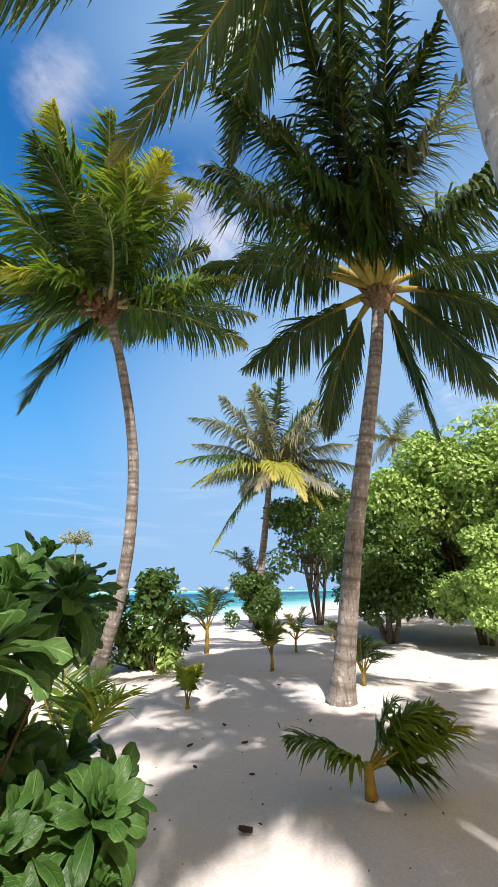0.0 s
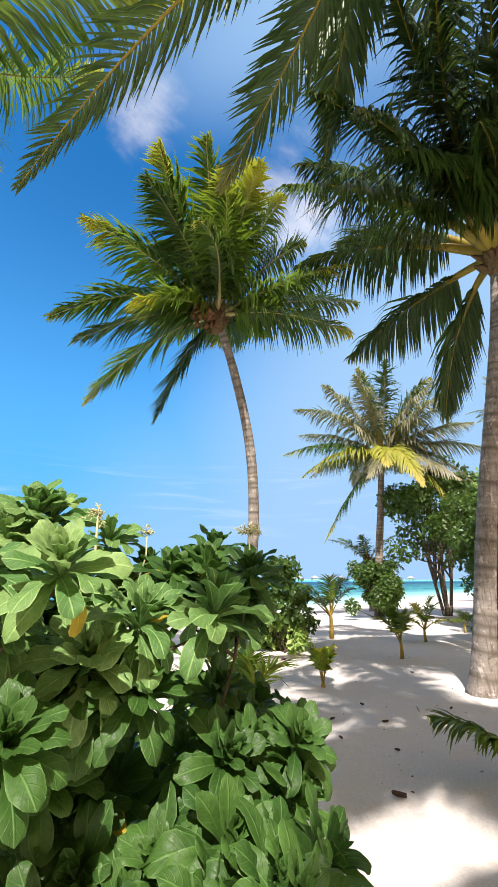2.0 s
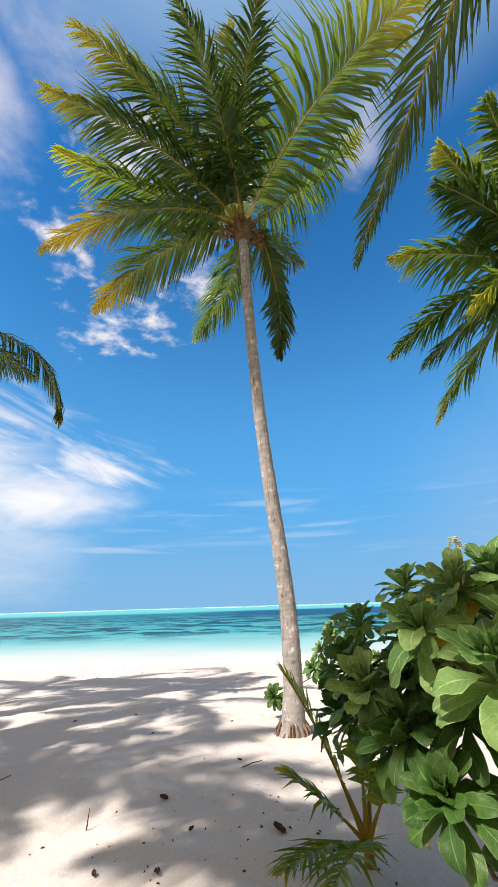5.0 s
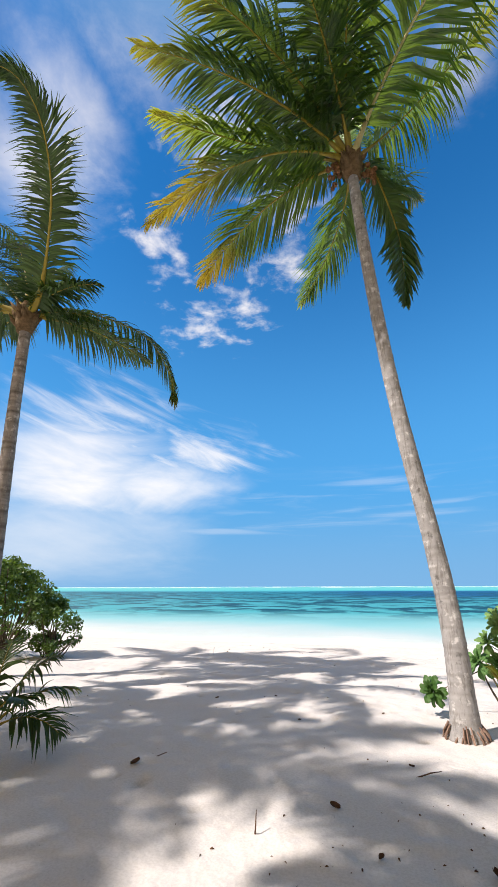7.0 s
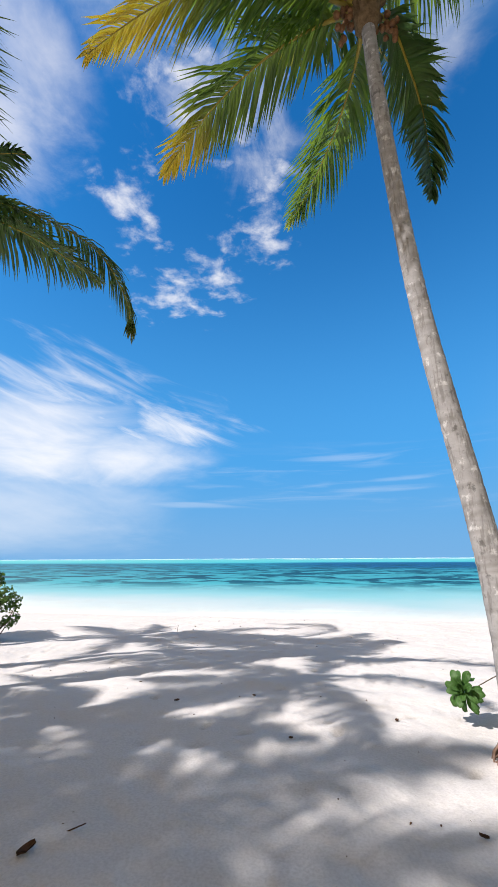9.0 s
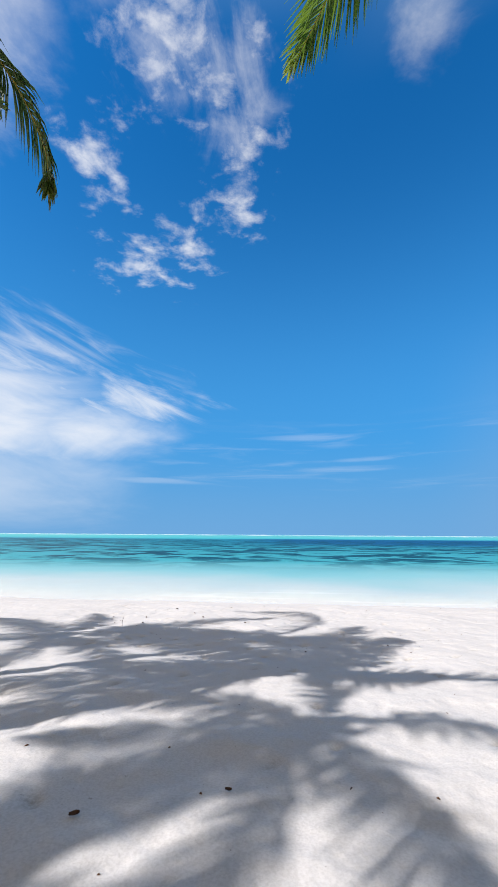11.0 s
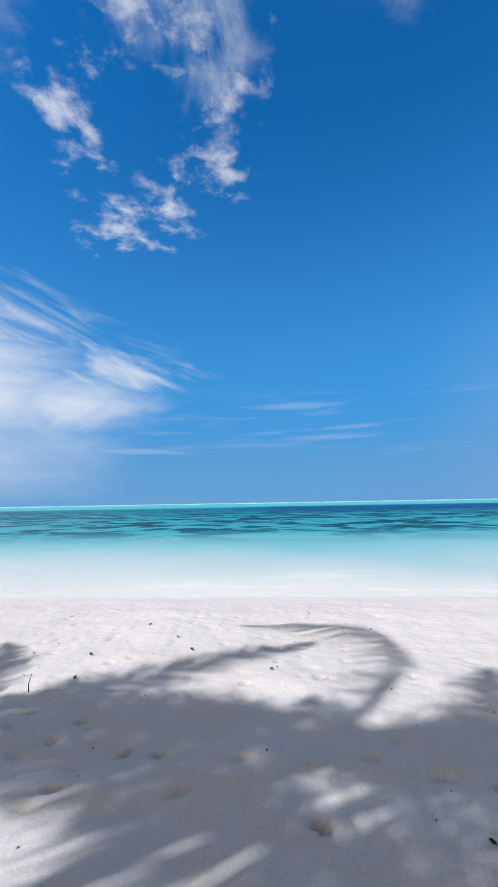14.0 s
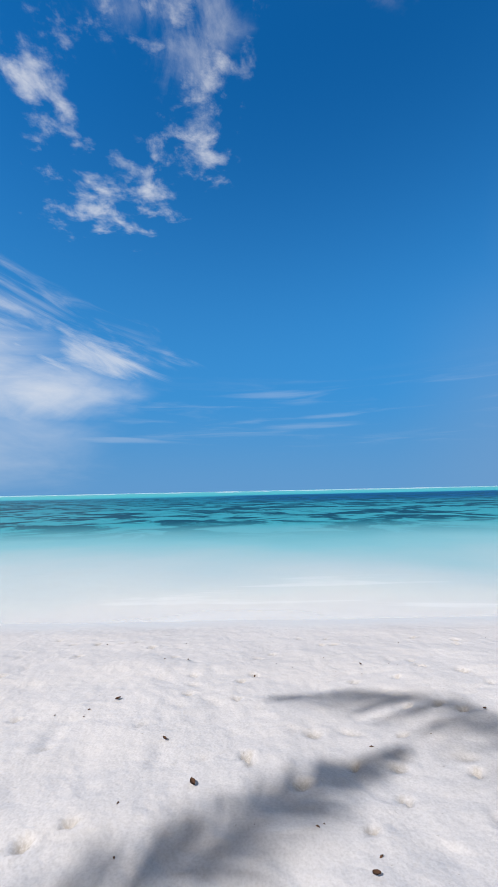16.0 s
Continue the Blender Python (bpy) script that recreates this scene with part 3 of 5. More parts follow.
def frond_data(tip, arch, rng, leaf=0.78, count=58, hang=0.45, twist=0.0, wind=(0, 0, 0), bare=0.12, width=0.031, via=None, thick=1.0):
    """Leaflets and stalk of one frond, from the crown at the origin to the tip."""
    tip = Vector(tip)
    length = tip.length
    rise = Vector((0, 0, arch * length))
    bow = tip.cross(Vector((0, 0, 1))) * float(rng.normal(0, 0.09))
    p0, p1, p2 = Vector((0, 0, 0)), tip * 0.48 + rise + bow, tip
    n = 26
    line = []
    for i in range(n):
        u = i / (n - 1)
        p = p0 * (1 - u) ** 2 + p1 * 2 * u * (1 - u) + p2 * u * u
        line.append(p)
    if via:
        line = spline([(0, 0, 0)] + via + [tip], n)
    r = [(0.024 * (1 - i / (n - 1)) ** 1.2 + 0.05 * thick ** 0.5 * max(0, 1 - i / (7 * thick))) * (length / 3.6) + 0.005 for i in range(n)]
    stalk = tube(line, r, 6)
    verts, faces, along = [], [], []
    wind = Vector(wind)
    down = Vector((0, 0, -1))
    gust = rng.uniform(0, 6)
    for s in (-1, 1):
        for j in range(count):
            u = bare + (1 - bare) * (j + rng.uniform(-0.3, 0.3)) / (count - 1)
            u = min(max(u, 0.0), 0.999)
            x = u * (n - 1)
            k = min(int(x), n - 2)
            base = line[k].lerp(line[k + 1], x - k)
            tangent = (line[min(k + 1, n - 1)] - line[k]).normalized()
            side = tangent.cross(Vector((0, 0, 1)))
            if side.length < 0.15:
                side = tangent.cross(Vector((0.6, -0.8, 0)))
            side.normalize()
            normal = side.cross(tangent).normalized()
            ca, sa = math.cos(twist), math.sin(twist)
            side, normal = side * ca + normal * sa, normal * ca - side * sa
            v = (u - bare) / (1 - bare)
            size = leaf * (0.55 + 0.45 * min(1, v / 0.18)) * (1.0 if v < 0.5 else 1 - 0.82 * ((v - 0.5) / 0.5) ** 1.4) * rng.uniform(0.85, 1.1)
            sweep = 0.52 + 0.55 * v + rng.normal(0, 0.08)
            heading = (side * s * math.cos(sweep) + tangent * math.sin(sweep) + normal * (0.22 + rng.normal(0, 0.06))).normalized()
            stray = 1 + 0.35 * math.sin(gust + u * 23 + s) + 0.2 * math.sin(gust * 2 + u * 61)
            sag = hang * rng.uniform(0.5, 1.6) * (1.2 - 0.45 * v) * stray
            if rng.random() < 0.06:
                sag *= 1.7
            across = heading.cross(normal).normalized()
            w = width * rng.uniform(0.85, 1.15) * (1 - 0.35 * v)
            start = len(verts)
            c, last = base, 0.0
            for q, wq in ((0.0, 0.5), (0.22, 1.0), (0.6, 0.8), (1.0, 0.05)):
                mid = (q + last) / 2
                c = c + (heading + down * sag * 2.0 * mid + wind * 2 * mid).normalized() * size * (q - last)
                last = q
                lift = normal * w * wq * 0.55
                verts.extend((c - across * w * wq + lift, c, c + across * w * wq + lift))
                along.extend((u * 0.8 + 0.2 * q * v,) * 3)
            for q in range(3):
                a = start + q * 3
                faces.append((a, a + 1, a + 4, a + 3))
                faces.append((a + 1, a + 2, a + 5, a + 4))
    return (verts, faces, along), stalk


def add_frond(parent, at, tip, arch, rng, mat, stalk_mat=RACHIS, **kw):
    (v, f, along), stalk = frond_data(tip, arch, rng, **kw)
    ob = mesh_object("frond", v, f, mat, parent, "", {"along": along})
    ob.location = at
    mesh_object("stalk", stalk[0], stalk[1], stalk_mat, ob)
    return ob


def nut_mesh():
    bm = bmesh.new()
    bmesh.ops.create_icosphere(bm, subdivisions=2, radius=1.0)
    for v in bm.verts:
        v.co.z *= 1.25
        a = math.atan2(v.co.y, v.co.x)
        k = 1 + 0.07 * math.cos(3 * a)
        v.co.x *= k
        v.co.y *= k
    me = bpy.data.meshes.new("coconut")
    bm.to_mesh(me)
    bm.free()
    me.polygons.foreach_set("use_smooth", [True] * len(me.polygons))
    me.materials.append(NUT)
    return me


NUT_MESH = nut_mesh()


def crown_sheath(parent, at, rng, size=1.0):
    """Ragged fibre and old leaf bases under the fronds."""
    parts = []
    for i in range(26):
        a = rng.uniform(0, 2 * math.pi)
        out = Vector((math.cos(a), math.sin(a), 0))
        low = rng.uniform(-0.28, 0.05) * size
        p = out * 0.10 * size + Vector((0, 0, low))
        q = out * rng.uniform(0.2, 0.34) * size + Vector((0, 0, low + rng.uniform(0.1, 0.3) * size))
        parts.append(tube([p, p.lerp(q, 0.5) + out * 0.03, q], [0.055 * size, 0.045 * size, 0.008], 5))
    parts.append(tube([Vector((0, 0, z * size)) for z in (-0.38, -0.2, 0.0, 0.2, 0.4)], [0.13 * size, 0.18 * size, 0.2 * size, 0.15 * size, 0.05 * size], 14))
    v, f = joined(parts)
    ob = mesh_object("crown_sheath", v, f, SHEATH, parent, "ragged brown fibre and leaf bases")
    ob.location = at
    return ob


def nut_bunch(parent, at, rng, count, spread, size):
    for i in range(count):
        d = Vector(rng.normal(0, 1, 3)) * spread
        d.z *= 1.6
        m = Matrix.Translation(Vector(at) + d) @ Euler(rng.uniform(-0.6, 0.6, 3)).to_matrix().to_4x4() @ Matrix.Scale(size * rng.uniform(0.75, 1.15), 4)
        child("coconut", NUT_MESH, parent, m)


def roots(parent, r, rng, count=70):
    for i in range(count):
        a = rng.uniform(0, 2 * math.pi)
        out = Vector((math.cos(a), math.sin(a), 0))
        h = rng.uniform(0.03, 0.19)
        e = r * rng.uniform(1.02, 1.25)
        pts = [out * r * 0.75 + Vector((0, 0, h)), out * r * 1.02 + Vector((0, 0, h * 0.55)), out * e + Vector((0, 0, -0.04))]
        v, f = tube(pts, [0.009, 0.008, 0.005], 5)
        mesh_object("root", v, f, ROOT, parent)


def palm(label, points, r0, r1, bark, fronds, seed, mats, leaf=0.78, count=58, hang=0.45, arch=0.2, nuts=(), sheath=1.0, filler=0, flare=1.7, show_roots=False, wind=(0, 0, 0), crown_len=3.6, leaf_width=0.031, bare=0.13, stalk_mat=RACHIS, thick=1.0):
    rng = rnd(seed)
    base = Vector(points[0])
    base.z = lay(base.x, base.y) - 0.04
    points = [tuple(base)] + list(points[1:])
    tree = thing("coconut_palm", base, label, "palm tree", "coconut palms on the beach")
    palm_trunk(tree, points, r0, r1, bark, rng, flare)
    top = Vector(points[-1]) - base
    crown_sheath(tree, top, rng, sheath)
    for i, fr in enumerate(fronds):
        tip = fr[:3]
        extra = fr[3] if len(fr) > 3 else {}
        kw = dict(leaf=leaf, count=count, hang=hang, bare=bare, wind=wind, width=leaf_width, twist=rng.uniform(-0.4, 0.4), stalk_mat=stalk_mat, thick=thick)
        kw.update({k: v for k, v in extra.items() if k not in ("arch", "mat")})
        add_frond(tree, top, tip, extra.get("arch", arch * rng.uniform(0.8, 1.2)), rng, extra.get("mat", mats[i % len(mats)]), **kw)
    for i in range(filler):
        a = i * 2.399 + rng.uniform(-0.3, 0.3)
        el = radians(rng.uniform(-32, 42))
        size = crown_len * rng.uniform(0.85, 1.1)
        tip = Vector((math.cos(a) * math.cos(el), math.sin(a) * math.cos(el), math.sin(el))) * size
        add_frond(tree, top, tip, arch, rng, mats[i % len(mats)], leaf=leaf, count=count, hang=hang, twist=rng.uniform(-0.4, 0.4), wind=wind)
    for at, n, spread, size in nuts:
        nut_bunch(tree, top + Vector(at), rng, n, spread, size)
    if show_roots:
        roots(tree, r0 * flare, rng)
    return tree


# ringed brown palm that leans over the path
palm("slender coconut palm with a curved ringed trunk and reddish nuts",
     [(6.18, 6.35, 0), (6.17, 5.95, 1.08), (6.08, 5.69, 2.26), (5.92, 5.56, 3.39), (5.73, 5.54, 4.36), (5.40, 5.62, 5.60), (4.93, 5.66, 6.72)],
     0.125, 0.085, TRUNK_BROWN,
     [(-3.0, 0.7, -1.2), (-2.7, 0.3, -1.7), (-1.5, 2.5, -1.7), (-1.1, 0.3, -2.6), (-2.9, 0.2, 0.6), (-2.3, -0.7, 1.3), (-2.3, -1.0, 1.8, {"mat": FROND_GOLD}),
      (-1.6, -1.4, 2.3, {"mat": FROND_GOLD}), (-0.8, -2.0, 1.9, {"mat": FROND_GOLD}), (1.5, -1.3, 2.2), (1.8, -2.1, -0.5), (2.4, -2.0, 0.6), (2.0, -1.6, 1.4), (-0.5, -1.5, 2.7, {"mat": FROND_GOLD}), (0.5, -1.5, 2.6), (-1.5, -1.8, 1.2, {"mat": FROND_GOLD}), (0.9, -2.6, 0.3), (-2.1, -2.0, -0.5, {"arch": 0.35}),
      (-2.3, -0.7, -1.3, {"mat": FROND_GOLD}), (1.6, 1.8, 0.9), (0.2, 2.6, 1.2), (-0.6, -0.4, 3.0, {"mat": FROND_GOLD}), (2.2, 0.6, 0.9)],
     11, [FROND_GOLD, FROND_GREEN], leaf=0.92, wind=(-0.25, 0.1, 0), count=92, hang=1.0, leaf_width=0.029, arch=0.16, stalk_mat=RACHIS_CREAM, nuts=[((-0.60, -0.22, -0.34), 56, 0.078, 0.052), ((-0.2, -0.1, -0.25), 8, 0.06, 0.05)])

# large palm with dark fronds that fill the top of the view
palm("tall coconut palm with dark drooping fronds and olive stalks",
     [(6.61, 2.05, 0), (6.73, 1.68, 2.19), (6.81, 1.30, 4.0), (6.84, 1.02, 5.35), (6.84, 0.84, 6.5)], 0.15, 0.10, TRUNK_BROWN,
     [(-3.6, 1.6, -0.3, {"mat": FROND_GREEN}), (0.7, 3.2, -0.3), (-4.0, 0.9, 0.2), (0.0, 2.9, 2.2), (1.4, 1.6, -2.0), (0.3, -0.5, -2.8), (1.9, -2.3, -0.6), (1.4, -2.6, 0.8),
      (-4.2, -0.2, 0.2), (-4.3, -0.6, -0.1), (-4.1, -1.0, 0.0), (-3.6, -1.3, -0.2), (-2.7, -1.5, -1.4), (2.0, -1.6, -1.6), (-3.6, 0.3, -0.9), (-1.2, 3.2, 1.0), (-2.4, 2.2, 1.8), (-1.2, -3.0, 1.0), (-3.9, 0.4, -0.5), (-3.2, -0.5, -0.9), (-3.3, -1.6, -0.5, {"mat": FROND_GREY, "width": 0.018})],
     12, [FROND_DARK], leaf=1.06, bare=0.24, leaf_width=0.026, count=116, hang=2.1, thick=2.2, arch=0.22, flare=1.5, sheath=1.1)

# pale leaning palm at the edge of the open beach
palm("coconut palm with a smooth pale grey trunk and yellow-tipped fronds",
     [(-0.26, 6.12, 0), (-0.22, 6.24, 0.85), (-0.26, 6.35, 1.85), (-0.43, 6.46, 3.6), (-0.54, 6.45, 5.0), (-0.65, 6.37, 7.0), (-0.70, 6.27, 8.65)], 0.135, 0.088, TRUNK_GREY,
     [(-2.7, -2.7, -0.5), (-2.8, -2.0, -0.7), (-3.3, -1.1, -1.7, {"mat": FROND_AMBER}), (-3.1, 0.7, -1.4, {"mat": FROND_AMBER}), (-1.3, 2.9, -0.6), (0.63, 0.5, -2.84, {"via": [(0.38, 0.25, 0.0), (0.58, 0.4, -0.7), (0.69, 0.5, -1.4), (0.69, 0.52, -2.15)], "hang": 0.35, "leaf": 0.72, "width": 0.036, "mat": FROND_DARK}), (-2.3, -3.0, 0.4), (-2.2, -1.6, 2.7), (0.3, -3.3, 0.6),
      (2.5, -3.3, 0.5, {"leaf": 1.4, "mat": FROND_GOLD, "arch": 0.1, "twist": 0.4, "hang": 0.4, "wind": (-0.5, 0.1, 0), "width": 0.03, "count": 110, "stalk_mat": RACHIS_CREAM}), (2.5, -0.6, 1.9, {"mat": FROND_GOLD, "arch": 0.05}), (-0.8, -3.3, 0.2), (-0.2, -1.8, 3.2), (0.4, 1.6, 3.2), (1.6, 2.4, 1.4), (-1.2, 1.8, 2.4)],
     13, [FROND_RIPE, FROND_GOLD, FROND_RIPE], leaf=1.02, wind=(-0.2, 0.05, 0), count=96, hang=0.95, leaf_width=0.024, arch=0.15, thick=0.7, flare=1.55, show_roots=True,
     nuts=[((-0.28, -0.05, -0.2), 18, 0.08, 0.042), ((0.3, 0.1, -0.28), 18, 0.08, 0.042)])

# windblown palm beside the shrub at the beach edge
palm("windblown coconut palm with fronds swept to one side",
     [(-6.68, 6.22, 0), (-6.76, 6.16, 1.9), (-6.85, 6.06, 4.15), (-6.91, 5.97, 6.33)], 0.13, 0.095, TRUNK_BROWN,
     [(1.99, 2.44, -1.03, {"via": [(0.6, 0.55, 0.42), (1.44, 1.73, 0.48), (1.88, 2.3, -0.25)], "hang": 1.7, "leaf": 0.72, "bare": 0.2, "width": 0.022, "count": 100}),
      (0.82, -2.37, 2.9, {"mat": FROND_DARK, "via": [(0.5, -0.29, 0.25), (0.93, -0.78, 1.13), (1.13, -1.14, 1.78), (1.26, -1.67, 2.4), (1.15, -2.11, 2.76)], "hang": 0.45, "leaf": 0.78, "wind": (-0.3, 0.1, 0.0), "width": 0.03, "count": 170, "bare": 0.08}),
      (1.3, 0.75, 0.05, {"leaf": 0.42, "hang": 1.0, "count": 60, "arch": 0.25}), (1.5, 2.0, -0.1, {"leaf": 0.85, "hang": 0.8}),
      (1.6, -0.1, 0.3, {"leaf": 0.6}), (-2.9, -2.0, -0.2), (-1.5, 0.6, 2.8, {"leaf": 0.95}), (-2.2, 1.2, 2.2, {"leaf": 0.95}),
      (-2.8, 0.4, 1.2, {"leaf": 0.95}), (-3.4, -1.0, -0.2), (-2.6, -0.1, 0.0), (-3.2, 1.4, 0.6), (-0.8, 1.6, 2.8)],
     14, [FROND_DARK, FROND_GREEN], leaf=0.8, count=90, hang=0.75, arch=0.16, leaf_width=0.024)

# overhead palm whose trunk passes close by the path
palm("coconut palm with a thick grey trunk beside the path",
     [(2.55, -0.56, 0), (2.48, -0.52, 1.6), (2.41, -0.48, 3.7), (2.38, -0.44, 5.2), (2.05, 0.2, 7.2)], 0.155, 0.12, TRUNK_PALE,
     [(-1.3, 4.0, -1.7, {"arch": 0.16}), (0.27, 2.4, -1.7), (1.7, 1.9, -0.3), (2.6, -2.2, 0.6), (-2.5, -2.2, 0.4), (0.2, -3.4, 0.6), (3.2, 0.4, 0.8), (1.5, -3.0, -0.6), (-0.9, -1.0, 3.0), (-3.2, -0.6, -0.2), (2.4, 2.2, 1.6)],
     15, [FROND_DARK], leaf=0.72, count=92, hang=1.15, wind=(-0.35, 0.1, 0), leaf_width=0.021, arch=0.2, flare=1.5)

# faded palm at the far end of the clearing
palm("coconut palm with faded grey-green and pale yellow fronds",
     [(17.4, 9.05, 0), (17.5, 8.9, 2.0), (17.6, 8.6, 4.5), (17.7, 8.35, 7.0)], 0.2, 0.13, TRUNK_BROWN,
     [(-3.9, 2.7, -0.3, {"mat": FROND_GREEN}), (-3.7, 2.2, 1.8), (-1.9, 1.8, 3.6), (-3.1, -0.6, 2.8), (-2.0, -1.6, 3.6, {"mat": FROND_GREEN}), (0.6, -2.5, 3.4, {"mat": FROND_GREEN}), (-1.4, -4.0, 1.7),
      (0.5, -4.5, -0.6), (-0.4, -4.2, 0.4), (-1.3, 2.5, -3.9, {"mat": FROND_GREEN}), (-3.4, 2.1, -1.3, {"mat": FROND_PALE, "arch": 0.3}), (1.2, -2.9, -3.6, {"mat": FROND_PALE, "arch": 0.45}), (-2.6, -1.4, -1.3, {"mat": FROND_PALE, "arch": 0.35}), (-2.2, -2.6, -2.2, {"mat": FROND_PALE, "arch": 0.4}), (0.4, -3.6, -1.8, {"arch": 0.4}), (-0.8, -3.4, 2.6), (-1.2, 0.2, 4.2, {"mat": FROND_GREEN}), (-2.6, 2.8, 1.0),
      (1.5, 2.5, 2.8), (2.5, -1.0, 2.2), (-0.5, 0.4, 4.4, {"mat": FROND_GREEN}), (2.6, 2.6, -0.4)],
     16, [FROND_GREY, FROND_GREY], leaf=1.05, count=80, hang=1.15, arch=0.2, flare=1.3, leaf_width=0.04, filler=8, crown_len=3.8)

# two palms further off; the rest are out of view, placed for their shade
palm("distant coconut palm with a broad green crown", [(30.2, 4.6, 0), (30.4, 4.5, 5), (30.66, 4.32, 12.0)], 0.2, 0.14, TRUNK_BROWN, [], 17, [FROND_GREEN, FROND_GREY], leaf=0.8, count=36, filler=16, crown_len=3.2)
palm("small distant palm behind a round shrub", [(22.3, 12.0, 0), (22.3, 12.0, 1.0), (22.3, 12.0, 2.4)], 0.12, 0.09, TRUNK_BROWN, [], 18, [FROND_DARK], leaf=0.6, count=34, filler=11, crown_len=2.3)
palm("tall coconut palm standing back from the beach", [(-10.8, 4.8, 0), (-10.5, 5.1, 5), (-10.05, 5.55, 10.0)], 0.17, 0.11, TRUNK_BROWN,
     [(-1.1, 3.2, 0.2, {"via": [(0.35, 0.9, 0.3), (0.62, 1.8, 0.45), (0.5, 2.6, 0.45), (-0.1, 3.1, 0.35)], "hang": 1.9, "leaf": 0.95}), (-2.6, 1.0, -0.5), (-2.9, -0.6, -0.4), (0.95, 0.0, 0.0), (0.3, -1.0, 1.9)],
     26, [FROND_GREEN], count=80, leaf_width=0.024)
palm("coconut palm inland of the beach", [(-12.6, -3.0, 0), (-12.3, -2.7, 5), (-11.7, -2.1, 11.0)], 0.16, 0.11, TRUNK_BROWN, [], 20, [FROND_GREEN, FROND_DARK], filler=14, count=70, leaf_width=0.03, crown_len=2.9)
palm("coconut palm leaning towards the open beach", [(-8.7, 2.8, 0), (-8.4, 3.0, 4), (-7.99, 3.26, 8.2)], 0.15, 0.1, TRUNK_BROWN,
     [(0.65, -2.1, 0.0), (1.9, -0.9, 0.0, {"via": [(0.6, 0.2, 0.1), (1.2, 0.1, 0.15), (1.7, -0.35, 0.1)]}), (-0.7, -2.2, 0.0), (-2.2, -0.4, 0.0), (-2.1, 0.4, 0.0), (-0.2, 2.0, 0.0, {"leaf": 0.4}), (-1.5, -1.7, 0.1)],
     27, [FROND_GREEN, FROND_DARK], leaf=0.55, count=60, hang=0.9, leaf_width=0.024)
palm("coconut palm among others inland", [(-13.4, 5.6, 0), (-13.0, 5.8, 4), (-12.5, 6.2, 8.6)], 0.16, 0.11, TRUNK_BROWN, [], 21, [FROND_GREEN, FROND_DARK], filler=9, count=60, leaf=0.6, leaf_width=0.028, crown_len=3.2)
palm("coconut palm in a row inland", [(-10.9, 0.9, 0), (-10.6, 1.1, 4), (-10.2, 1.35, 8.2)], 0.16, 0.11, TRUNK_BROWN, [], 19, [FROND_GREEN, FROND_DARK], filler=7, count=60, leaf=0.6, leaf_width=0.028, crown_len=2.4)
palm("coconut palm standing behind the path", [(-1.1, -4.6, 0), (-0.9, -4.4, 4), (-0.7, -4.1, 8.2)], 0.16, 0.11, TRUNK_BROWN,
     [(-3.9, 0.3, 0.0, {"bare": 0.66, "leaf": 0.5}), (-3.8, 0.0, 0.0, {"bare": 0.66, "leaf": 0.5})], 22, [FROND_GREEN, FROND_DARK], filler=8, count=66, leaf_width=0.035, crown_len=2.7)
palm("coconut palm near the start of the path", [(-2.1, -3.9, 0), (-1.8, -3.5, 4), (-1.4, -3.0, 8.4)], 0.16, 0.11, TRUNK_BROWN,
     [(-2.2, -0.3, 0.0, {"leaf": 0.5}), (-1.9, 0.4, 0.0, {"leaf": 0.5})], 23, [FROND_GREEN, FROND_DARK], filler=9, count=60, leaf=0.7, leaf_width=0.03, crown_len=2.3)
palm("coconut palm shading the side of the shrub", [(-6.31, -2.42, 0), (-6.11, -2.22, 4), (-5.71, -1.82, 8.5)], 0.16, 0.11, TRUNK_BROWN,
     [(-2.4, 0.1, 0.1, {"bare": 0.4}), (-2.2, 0.9, 0.0, {"bare": 0.4}), (-2.0, -0.6, 0.1, {"bare": 0.4}), (-1.2, -2.2, 0.1, {"bare": 0.5})], 24, [FROND_GREEN, FROND_DARK], filler=10, count=70, leaf=0.6, leaf_width=0.034, crown_len=1.3)


# ---------------------------------------------------------------- young palms
def young_palm(at, tips, seed, label, mats, stem=0.15, leaf=0.22, count=22, hang=0.25, arch=0.35, thick=0.03, width=0.016):
    rng = rnd(seed)
    base = Vector((at[0], at[1], lay(at[0], at[1]) - 0.02))
    plant = thing("young_palm", base, label, "young palm", "coconut seedlings in the sand")
    pts = [Vector((0, 0, 0)), Vector((rng.normal(0, 0.01), rng.normal(0, 0.01), stem * 0.5)), Vector((0, 0, stem))]
    v, f = tube(pts, [thick * 1.3, thick, thick * 0.7], 9)
    mesh_object("stem", v, f, YOUNG_STEM, plant, "short golden brown stem")
    for i, tip in enumerate(tips):
        (v, f, along), stalk = frond_data(tip, arch, rng, leaf=leaf * rng.uniform(0.85, 1.15), count=count, hang=hang, twist=rng.uniform(-0.3, 0.3), bare=0.3, width=width)
        ob = mesh_object("frond", v, f, mats[i % len(mats)], plant, "", {"along": along})
        ob.location = (0, 0, stem * 0.8)
        st = mesh_object("stalk", [p * 1 for p in stalk[0]], stalk[1], RACHIS, ob)
        st.scale = (1, 1, 1)
    return plant


def sprout_tips(seed, n, size, low=15, high=75):
    rng = rnd(seed)
    out = []
    for i in range(n):
        a = i * 2.399 + rng.uniform(-0.4, 0.4)
        el = radians(rng.uniform(low, high))
        r = size * rng.uniform(0.75, 1.1)
        out.append((math.cos(a) * math.cos(el) * r, math.sin(a) * math.cos(el) * r, math.sin(el) * r))
    return out


